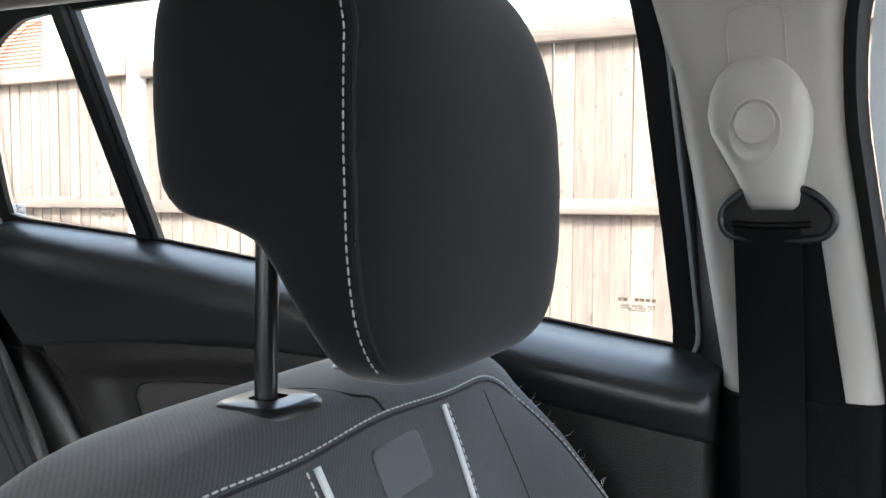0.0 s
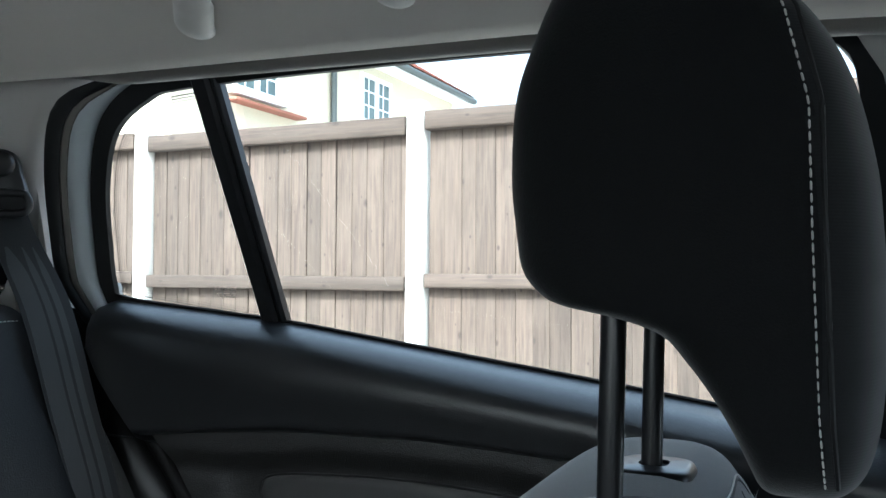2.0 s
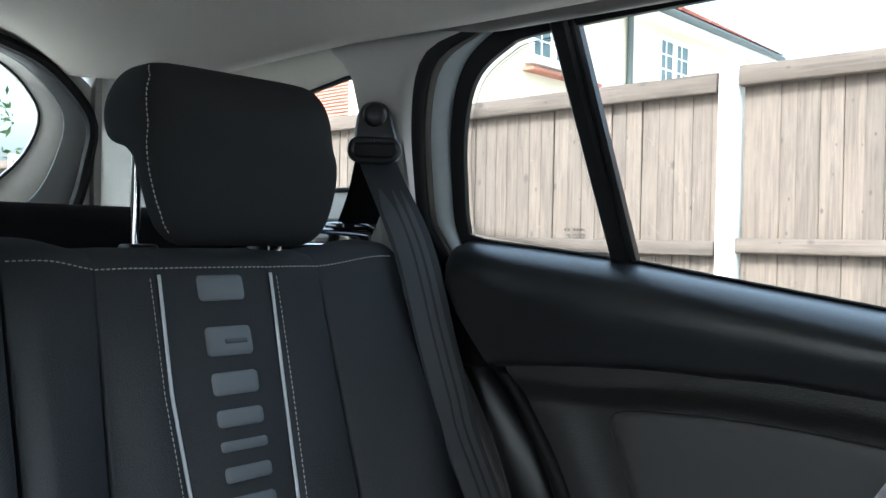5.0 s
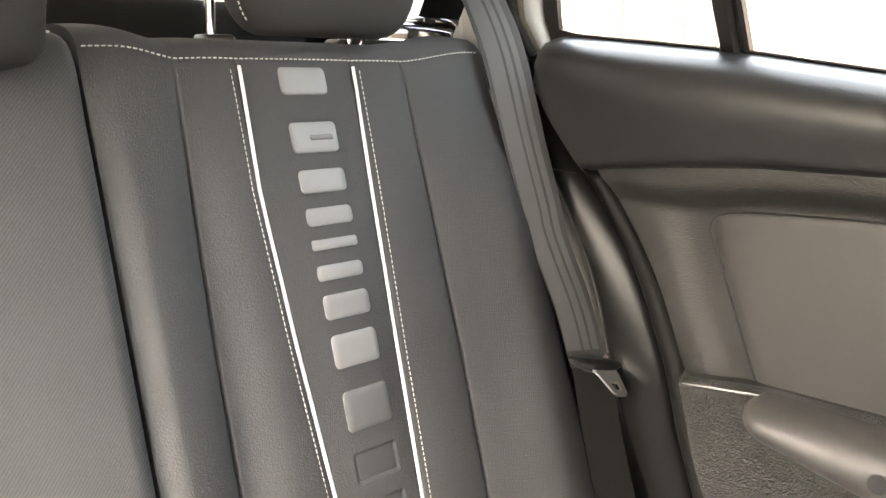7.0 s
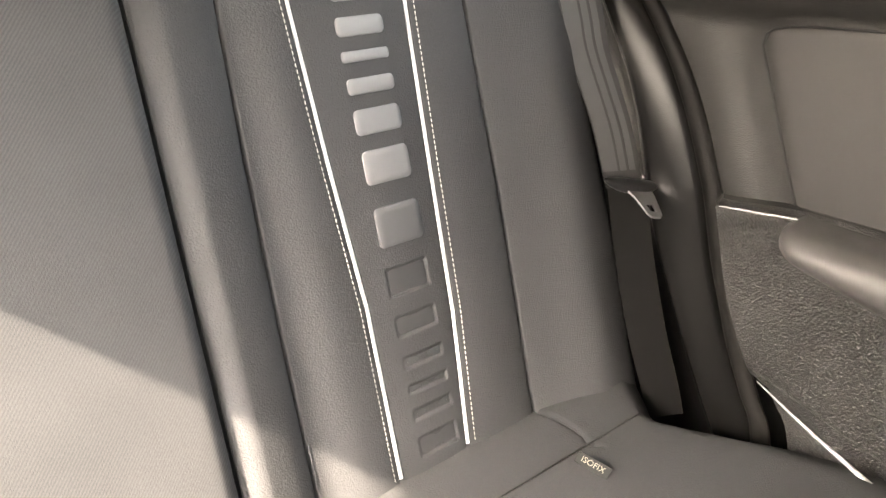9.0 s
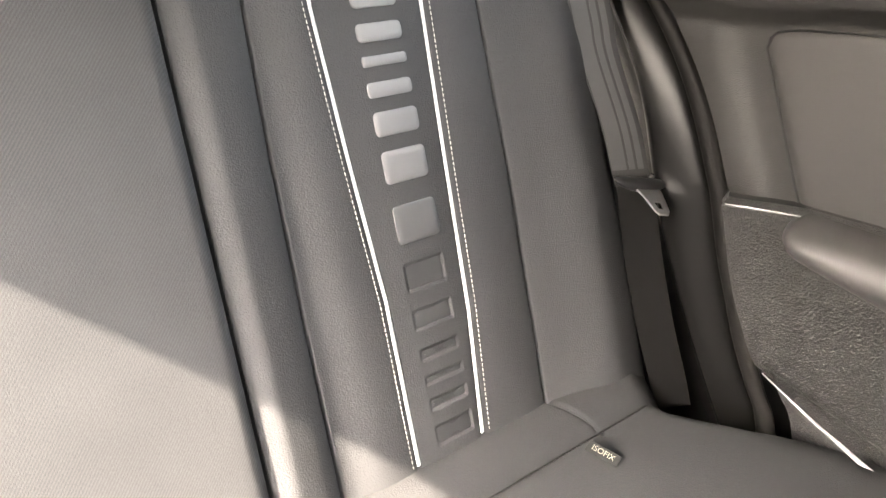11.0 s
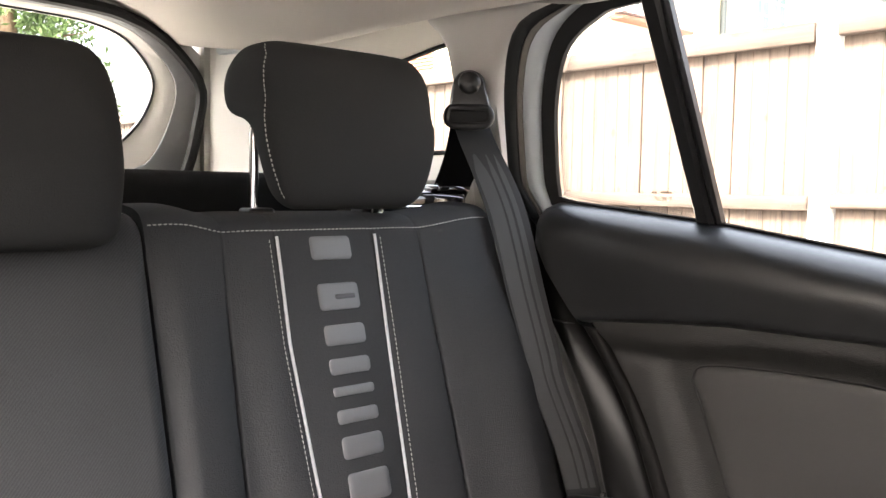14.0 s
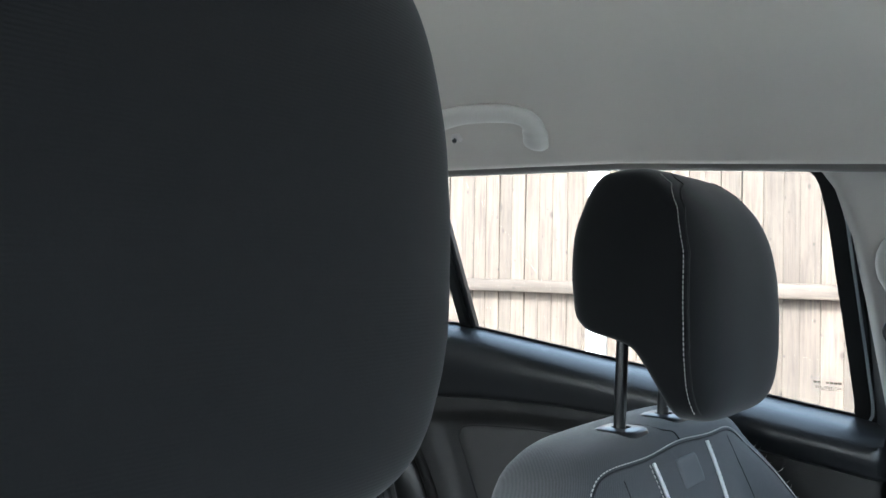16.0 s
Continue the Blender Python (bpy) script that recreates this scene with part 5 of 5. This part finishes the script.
# the upper stretch's sheen is put into its colour
part("webbing", ribbon(BELT, [smooth_interp(p.z, (0.70, 0.84, 1.0, 1.08, 1.17), (0.0232, 0.0245, 0.0265, 0.0275, 0.0240)) for p in BELT]), WEBBING_SHEEN, rear_belt, "upper stretch of black webbing, greyed for the light on it")
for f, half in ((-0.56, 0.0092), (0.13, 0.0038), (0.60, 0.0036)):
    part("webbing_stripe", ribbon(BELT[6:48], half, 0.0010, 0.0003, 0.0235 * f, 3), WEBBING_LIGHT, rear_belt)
LOWER = spline([(-0.775, 0.640, 0.70), (-0.755, 0.640, 0.62), (-0.725, 0.640, 0.53), (-0.700, 0.645, 0.46), (-0.69, 0.65, 0.42)], 30)
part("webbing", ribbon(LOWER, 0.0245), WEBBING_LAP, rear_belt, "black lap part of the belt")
part("webbing", ribbon(spline([(-0.950, 0.588, 1.18), (-0.965, 0.585, 1.12), (-1.0, 0.580, 1.05)], 14), 0.026), WEBBING, rear_belt, "black belt running behind the seat")
turn = Matrix(((0.665, 0.747, 0.0), (0.0, 0.0, 1.0), (0.747, -0.665, 0.0))).transposed().to_4x4()
turn.translation = (-0.944, 0.578, 1.192)
outline = [(-0.026, -0.002), (-0.025, 0.010), (-0.0235, 0.022), (-0.0205, 0.036), (-0.013, 0.046), (0.0, 0.050), (0.013, 0.046), (0.0205, 0.036), (0.0235, 0.022), (0.027, 0.010), (0.028, -0.002), (0.014, -0.0045), (0.0, -0.005), (-0.014, -0.0045)]
outline = spline([(x, y, 0) for x, y in outline + outline[:1]], 57)[:-1]
bm = grid_bm([[turn @ Vector((p.x * f, 0.020 + (p.y - 0.020) * f, d)) for p in outline] for f, d in ((1.0, -0.010), (1.0, -0.002), (0.96, 0.003), (0.86, 0.006), (0.40, 0.007), (0.05, 0.007))], closed_v=True)
loop_part = part("loop_plate", bm, GLOSS_PLASTIC, rear_belt, "black plastic belt anchor plate")
hoop = spline([(x, y, 0) for x, y in ((0.0, 0.0), (0.018, 0.0), (0.027, -0.001), (0.0315, -0.008), (0.0320, -0.016), (0.0275, -0.0225), (0.018, -0.0255), (0.0, -0.026), (-0.018, -0.0255), (-0.0275, -0.0225), (-0.0320, -0.016), (-0.0315, -0.008), (-0.027, -0.001), (-0.018, 0.0), (0.0, 0.0))], 65)
part("loop", tube_bm([turn @ Vector((p.x * 0.90, p.y * 0.92, 0.004 + 0.002 * math.cos(p.x * 60))) for p in hoop], 0.0050, 12, 1.0, (0.747, -0.665, 0)), GLOSS_PLASTIC, rear_belt, "glossy black plastic belt loop")
# black sheet drawn as the shade inside the loop's opening
part("slot_shade", grid_bm([[turn @ Vector((x, y, 0.0068)) for x in np.linspace(-0.025, 0.025, 8)] for y in np.linspace(-0.023, -0.001, 4)]), RUBBER, loop_part)
dome = ((0.0150, 0.005), (0.0150, 0.010), (0.0135, 0.0135), (0.010, 0.0155), (0.005, 0.0165), (0.001, 0.0167))
part("bolt_cover", grid_bm([[turn @ Vector((r * math.cos(q), 0.032 + r * math.sin(q), d)) for q in np.linspace(0, 2 * math.pi, 25)[:-1]] for r, d in dome], closed_v=True), GLOSS_PLASTIC, loop_part, "black domed anchor bolt cover")

# tongue: a waisted plastic grip over a slotted steel blade
rows = []
for f in np.linspace(-1, 1, 25):
    e = math.sqrt(max(0.0, 1 - abs(f) ** 5))
    half, thick = 0.0045 + 0.0055 * (1 - f * f) + 0.0015 * step(0.3, 0.8, f), 0.0030 + 0.0045 * (1 - f * f)
    cx, cz = 0.038 * f, 0.004 * f * f
    rows.append([(cx, (0.2 + 0.8 * e) * half * math.cos(q) - 0.002 * (1 - f * f), cz + (0.2 + 0.8 * e) * thick * math.sin(q)) for q in np.linspace(0, 2 * math.pi, 17)[:-1]])
tongue = part("tongue_grip", grid_bm(rows, closed_v=True, caps=True), GLOSS_PLASTIC, rear_belt, "black plastic tongue grip")
tongue.matrix_local = pose(-0.762, 0.628, 0.702, 25, 12, 72)
blade_out = [(-0.012, -0.004), (0.026, -0.004), (0.026, -0.016), (0.021, -0.046), (0.017, -0.051), (0.005, -0.051), (0.001, -0.046), (-0.004, -0.020)]
blade_in = [(0.006, -0.030), (0.016, -0.030), (0.0165, -0.032), (0.0155, -0.041), (0.015, -0.0425), (0.0075, -0.0425), (0.007, -0.041), (0.0055, -0.032)]
part("tongue_blade", grid_bm([[(x, y, d) for x, y in ring_pts] for ring_pts, d in ((blade_out, -0.0012), (blade_out, 0.0012), (blade_in, 0.0012), (blade_in, -0.0012))], closed_u=True, closed_v=True), STEEL, tongue, "steel belt tongue with a slot")
part("stop_button", tube_bm([(0.020, 0.008, 0.004), (0.020, 0.0085, 0.009)], [0.004, 0.0028], 10), GLOSS_PLASTIC, tongue)

# grab handle
handle = thing("grab_handle", "pale grey grab handle on the headliner above the door", "grab handle")
path = spline([(-0.588, 0.492, 1.322), (-0.581, 0.476, 1.309), (-0.571, 0.462, 1.317), (-0.558, 0.446, 1.327), (-0.541, 0.432, 1.336), (-0.518, 0.424, 1.341), (-0.482, 0.420, 1.344), (-0.442, 0.421, 1.343), (-0.408, 0.425, 1.340), (-0.392, 0.434, 1.335), (-0.387, 0.446, 1.327), (-0.391, 0.461, 1.317), (-0.398, 0.475, 1.308), (-0.403, 0.492, 1.322)], 90)
path = [p + Vector((-0.004 + 0.007 * step(-0.54, -0.41, p.x), 0, 0.005 + 0.004 * step(-0.56, -0.45, p.x))) for p in path]
part("grip", tube_bm(path, [0.0152 if 14 < k < 76 else 0.0172 for k in range(90)], 18, 0.62, (0, 0.53, 0.85)), COVER_GREY, handle)
part("coat_hook", tube_bm(spline([(-0.519, 0.474, 1.346), (-0.518, 0.466, 1.336), (-0.515, 0.460, 1.331), (-0.507, 0.459, 1.331)], 14), [0.0085 - 0.0002 * k for k in range(14)], 12), COVER_GREY, handle, "pale grey coat hook")
part("hinge_pin", tube_bm([(-0.513, 0.455, 1.327), (-0.512, 0.452, 1.325)], 0.0032, 10), GLOSS_PLASTIC, handle)

# ---- load bay ----
def rect_loop(x0, x1, z0, z1, r, y, seg=8):
    return [(x, y(z), z) for x, z in rounded(x0, x1, z0, z1, r, seg)]


inner_y = lambda z: 0.648 - 0.30 * max(0, z - 1.10)
outer_y = lambda z: 0.715 - 0.35 * max(0, z - 1.10)
quarter = thing("rear_quarter", "pale grey rear quarter trim with small side window", "quarter trim", kind="structure")
hole = rect_loop(-1.48, -1.008, 1.098, 1.322, 0.035, inner_y)
glass = [(x, y, z - max(0.0, z - 1.142) / 0.162 * 0.09 * (1 - math.exp(-2.6 * max(0.0, -1.03 - x)))) for x, y, z in rect_loop(-1.46, -1.03, 1.142, 1.304, 0.045, outer_y)]
part("reveal", grid_bm([hole, [Vector(a).lerp(Vector(b), 0.5) for a, b in zip(hole, glass)], glass], closed_v=True), TRIM_PALE, quarter, "pale beige window reveal")
bounds = []
for x, y, z in hole:
    c = Vector((x + 1.244, z - 1.21))
    bounds.append((-1.244 + c.x * 1.30, inner_y(z) + 0.004, max(1.0, min(1.36, 1.21 + c.y * 1.45))))
part("panel", grid_bm([hole, bounds], closed_v=True), TRIM_LIGHT, quarter)
part("window_rubber", tube_bm([Vector(p) + Vector((0, -0.003, 0)) for p in glass + glass[:1]], 0.004, 8, 1, (0, 1, 0)), RUBBER, quarter)
bm = bmesh.new()
bm.faces.new([bm.verts.new(Vector(p) + Vector((0, 0.002, 0))) for p in glass])
pane = part("pane", bm, GLASS, quarter, "clear quarter glass", smooth=False)
pane.visible_shadow = False
rows = [[(x, smooth_interp(x, (-1.68, -1.55, -1.42), (0.572, 0.612, inner_y(z))), z) for x in np.linspace(-1.42, -1.68, 10)] for z in np.linspace(0.6, 1.385, 12)]
part("panel", slab_bm(rows, (0, 0.03, 0)), TRIM_LIGHT, quarter, "pale grey rear pillar panel")
part("ledge", box_bm((-1.72, 0.50, 1.06), (-1.16, 0.70, 1.098), 0.01), TRIM_GREY, quarter)

tailgate = thing("tailgate", "grey trimmed tailgate with a rounded rear window", "tailgate", kind="structure")
GLASS_HALF = [(0.0, 1.392), (0.25, 1.388), (0.378, 1.379), (0.442, 1.351), (0.486, 1.290), (0.473, 1.229), (0.436, 1.178), (0.385, 1.146), (0.25, 1.132), (0.0, 1.130)]
SEAL_HALF = [(0.0, 1.412), (0.327, 1.402), (0.423, 1.388), (0.496, 1.352), (0.560, 1.276), (0.553, 1.194), (0.531, 1.111), (0.50, 1.075), (0.40, 1.060), (0.0, 1.055)]


def tailgate_loop(f, x):
    """A loop between the rear window's edge (f = 0) and the tailgate's seal (f = 1)."""
    half = [(p * (1 - f) + r * f, q * (1 - f) + s * f) for (p, q), (r, s) in zip(GLASS_HALF, SEAL_HALF)]
    pts = spline([(x, y, z) for y, z in half] + [(x, -y, z) for y, z in half[-2::-1]], 121)
    return [Vector(p) for p in pts[:-1]]


part("window_trim", grid_bm([tailgate_loop(0.0, -1.765), tailgate_loop(0.02, -1.752), tailgate_loop(0.12, -1.745), tailgate_loop(0.42, -1.726), tailgate_loop(0.46, -1.7255)], closed_v=True), TRIM_LIGHT, tailgate, "pale grey tailgate window trim")
part("inner_trim", grid_bm([tailgate_loop(0.462, -1.7285), tailgate_loop(0.47, -1.724), tailgate_loop(0.8, -1.712), tailgate_loop(1.0, -1.708)], closed_v=True), DARK_GREY_TRIM, tailgate, "darker grey trim beside the tailgate seal")
part("seal_surround", grid_bm([tailgate_loop(0.98, -1.704), tailgate_loop(1.3, -1.704), tailgate_loop(1.9, -1.704)], closed_v=True), TRIM_LIGHT, tailgate, "pale trim round the tailgate seal")
seal = tailgate_loop(0.98, -1.694)
part("tailgate_seal", tube_bm(seal + seal[:1], 0.012, 8, 1, (1, 0, 0)), RUBBER, tailgate, "thick black rubber tailgate seal")
edge = tailgate_loop(0.01, -1.750)
part("window_rubber", tube_bm(edge + edge[:1], 0.0025, 6, 1, (1, 0, 0)), RUBBER, tailgate)
bm = bmesh.new()
bm.faces.new([bm.verts.new(p) for p in tailgate_loop(0.01, -1.757)])
pane = part("pane", bm, GLASS, tailgate, "clear rear window glass", smooth=False)
pane.visible_shadow = False
part("lower_panel", box_bm((-1.78, -0.60, 0.2), (-1.71, 0.60, 1.096), 0.01), TRIM_GREY, tailgate)
for side in (-1, 1):
    rows = [[(-1.685, side * y, z) for y in (0.562, 0.61, 0.66, 0.72)] for z in np.linspace(0.9, 1.42, 8)]
    part("side_panel", slab_bm(rows, (-0.03, 0, 0)), TRIM_GREY, tailgate)

# ---- outside ----
tagged(part("ground", box_bm((-400, -400, -0.3), (400, 400, 0.0)), PAVING), "grey paved drive and ground around the car", "ground", kind="structure")
# wall added out of view to cut the lowest sky light from the right
tagged(part("sky_block_wall", box_bm((-16, -5.3, 0), (-1.2, -5.1, 1.2), 0.02), CONCRETE), "unseen low wall added to hold back low sky light", "wall", kind="structure")
fence = thing("fence", "weathered brown close-board fence with concrete posts", "fence")
POSTS = [-14.3, -12.73, -11.16, -9.59, -8.02, -6.45, -4.88, -3.31, -1.74, -0.145, 1.43, 3.0, 4.6]
for x in POSTS:
    bm = box_bm((x - 0.046, 3.284, 0), (x + 0.046, 3.375, 1.865), 0.010, 2)
    for v in bm.verts:
        if v.co.z > 1.84:
            v.co.x = x + (v.co.x - x) * 0.86
    part("post", bm, CONCRETE, fence, "pale concrete fence post")
for n, (x0, x1) in enumerate(zip(POSTS, POSTS[1:])):
    sag = random.uniform(-0.012, 0.012)
    for z0, z1, name in ((1.725 + sag, 1.808 + sag, "rail"), (1.030 + sag, 1.092 + sag, "rail"), (0.28, 0.34, "rail")):
        bm = box_bm((x0 + 0.048, 3.285, z0), (x1 - 0.048, 3.332, z1), 0.006)
        for v in bm.verts:
            v.co.z += random.uniform(-0.003, 0.003)
        part(name, bm, RAIL_WOOD, fence, "weathered horizontal rail")
    part("gravel_board", box_bm((x0 + 0.058, 3.30, 0.0), (x1 - 0.058, 3.34, 0.15), 0.006), CONCRETE, fence, "concrete gravel board")

def courses(eave_a, eave_b, top_a, top_b, count, drop=0.03):
    """A roof slope of overlapping courses of tiles."""
    ea, eb, ta, tb = (Vector(v) for v in (eave_a, eave_b, top_a, top_b))
    n = (eb - ea).cross(ta - ea).normalized()
    n = n if n.z > 0 else -n
    rows = []
    for k in range(count):
        for f, up in ((k / count, drop), ((k + 1) / count, 0.0)):
            a, b = ea.lerp(ta, f) + n * up, eb.lerp(tb, f) + n * up
            rows.append([a.lerp(b, q / 72) + n * (0.014 * (q % 2)) for q in range(73)])
    return grid_bm(rows)


house = thing("house", "cream rendered house with white windows and red tiled roof", "house")
FACE, NEAR, FAR = -7.85, 8.6, 17.9                     # the long wall that faces the drive, and its ends
part("wall", box_bm((-10.4, NEAR, 0), (FACE, FAR, 5.0)), RENDER_WALL, house)
part("soffit", box_bm((-10.7, NEAR - 0.3, 4.97), (FACE + 0.36, FAR + 0.3, 5.05)), WHITE_FRAME, house)
part("gutter", tube_bm([(FACE + 0.40, NEAR - 0.3, 5.08), (FACE + 0.40, FAR + 0.36, 5.05)], 0.065, 10), GUTTER, house)
part("fascia", box_bm((FACE + 0.325, NEAR - 0.3, 5.0), (FACE + 0.365, FAR + 0.3, 5.16), 0.01), GUTTER, house)
RIDGE = ((-9.15, NEAR + 1.6, 6.35), (-9.15, FAR - 3.2, 6.2))
part("roof", courses((FACE + 0.42, NEAR - 0.3, 5.12), (FACE + 0.42, FAR + 0.36, 5.10), *RIDGE, 16, 0.035), TILE_RED, house, "red tiled roof slope")
part("roof", courses((FACE + 0.42, FAR + 0.36, 5.10), (-10.7, FAR + 0.36, 5.10), RIDGE[1], (-9.16, FAR - 3.2, 6.2), 16), TILE_RED, house, "red tiled hip of the roof")
part("roof", courses((FACE + 0.42, NEAR - 0.3, 5.12), (-10.7, NEAR - 0.3, 5.12), RIDGE[0], (-9.16, NEAR + 1.6, 6.35), 16), TILE_RED, house, "red tiled hip of the roof")


def house_window(y0, y1, z0, z1):
    """A white casement in the house's long wall: frame, two leaves with small panes, sill."""
    x, ym = FACE, (y0 + y1) / 2
    frame_bms = [box_bm((x - 0.02, a, c), (x + 0.06, b, d), 0.008) for a, b, c, d in ((y0, y0 + 0.07, z0, z1), (y1 - 0.07, y1, z0, z1), (y0 + 0.07, y1 - 0.07, z0, z0 + 0.07), (y0 + 0.07, y1 - 0.07, z1 - 0.07, z1), (ym - 0.05, ym + 0.05, z0 + 0.07, z1 - 0.07))]
    w = part("window", join(frame_bms), WHITE_FRAME, house, "white framed window with small panes")
    part("sill", box_bm((x, y0 - 0.08, z0 - 0.08), (x + 0.14, y1 + 0.08, z0 - 0.002), 0.01), WHITE_FRAME, w)
    for a, b in ((y0 + 0.07, ym - 0.05), (ym + 0.05, y1 - 0.07)):
        part("pane", box_bm((x + 0.004, a, z0 + 0.07), (x + 0.012, b, z1 - 0.07)), DARK_PANE, w, "reflecting dark window pane")
        bars = [box_bm((x + 0.013, (a + b) / 2 - 0.013, z0 + 0.07), (x + 0.024, (a + b) / 2 + 0.013, z1 - 0.07))]
        bars += [box_bm((x + 0.0135, a, z0 + (z1 - z0) * f - 0.013), (x + 0.0235, b, z0 + (z1 - z0) * f + 0.013)) for f in (0.27, 0.5, 0.73)]
        part("glazing_bars", join(bars), WHITE_FRAME, w)


house_window(13.58, 14.77, 3.62, 4.78)
house_window(9.85, 10.98, 3.73, 4.86)
part("porch_roof", box_bm((FACE, 9.7, 3.525), (FACE + 0.22, 11.5, 3.57), 0.012), TILE_RED, house, "small red tiled ledge under the window")
part("drainpipe", tube_bm([(FACE + 0.07, 12.56, 0), (FACE + 0.07, 12.56, 4.98)], 0.055, 10), GUTTER, house, "dark drainpipe")

garage = thing("garage", "low building with a red tiled roof behind the fence", "garage")
part("wall", box_bm((-16.5, 9.4, 0), (-11.3, 13.2, 2.3)), RENDER_WALL, garage)
part("roof", courses((-16.8, 9.0, 2.3), (-10.9, 9.0, 2.3), (-16.8, 11.3, 4.4), (-10.9, 11.3, 4.4), 24, 0.035), TILE_RED, garage, "red tiled garage roof")

tree = thing("conifer_tree", "tall green conifer tree beyond the fence", "tree")
TX, TY = -14.6, 3.55
part("trunk", tube_bm([(TX, TY, 0), (TX + 0.05, TY, 2.0), (TX, TY, 4.0), (TX, TY, 6.3)], [0.22, 0.17, 0.11, 0.02], 10), BARK, tree)
rng = np.random.default_rng(5)
verts, faces = [], []
for k in range(150):
    z = rng.uniform(0.8, 6.2)
    a = rng.uniform(0, 2 * math.pi)
    reach = 1.75 * (1 - (z / 6.6) ** 1.6) * rng.uniform(0.65, 1.05) + 0.15
    tip = Vector((TX + reach * math.cos(a), TY + reach * math.sin(a), z + rng.uniform(0.0, 0.25)))
    base = Vector((TX, TY, z - 0.15))
    if k % 6 == 0:
        part("limb", tube_bm([base, base.lerp(tip, 0.6), tip], [0.035, 0.02, 0.006], 6), BARK, tree)
    for q in range(70):
        c = base.lerp(tip, rng.uniform(0.25, 1.05)) + Vector(rng.normal(0, 0.16, 3))
        u = Vector(rng.normal(0, 1, 3)).normalized()
        w = u.cross(Vector(rng.normal(0, 1, 3))).normalized()
        s = rng.uniform(0.03, 0.075)
        i = len(verts)
        verts += [c - u * s * 1.5, c + w * s * 0.5, c + u * s * 1.5, c - w * s * 0.5]
        faces.append((i, i + 1, i + 2, i + 3))
me = bpy.data.meshes.new("crown")
me.from_pydata(verts, [], faces)
me.materials.append(LEAF)
crown = new("crown", me)
crown.parent = tree

# fence boards
def board_mesh(width):
    bm = box_bm((-width / 2, 0, 0.15), (width / 2, 0.020, 1.79), 0.003, 1)
    me = bpy.data.meshes.new("board")
    bm.to_mesh(me)
    bm.free()
    me.materials.append(FENCE_WOOD)
    return me


BOARDS = [board_mesh(w) for w in (0.0775, 0.0855, 0.0935)]
rnd = random.Random(3)
for x0, x1 in zip(POSTS, POSTS[1:]):
    x = x0 + 0.047
    while x < x1 - 0.070:
        w = rnd.choice((0, 1, 2))
        pitch = (0.074, 0.082, 0.090)[w]
        ob = new("board", BOARDS[w])
        ob.parent = fence
        ob.location = (min(x + pitch / 2, x1 - 0.046 - pitch / 2), 3.338 + rnd.uniform(0, 0.003), rnd.uniform(-0.012, 0.004))
        ob.rotation_euler = (0, rnd.uniform(-0.004, 0.004), -0.055 + rnd.uniform(-0.025, 0.025))
        x += pitch
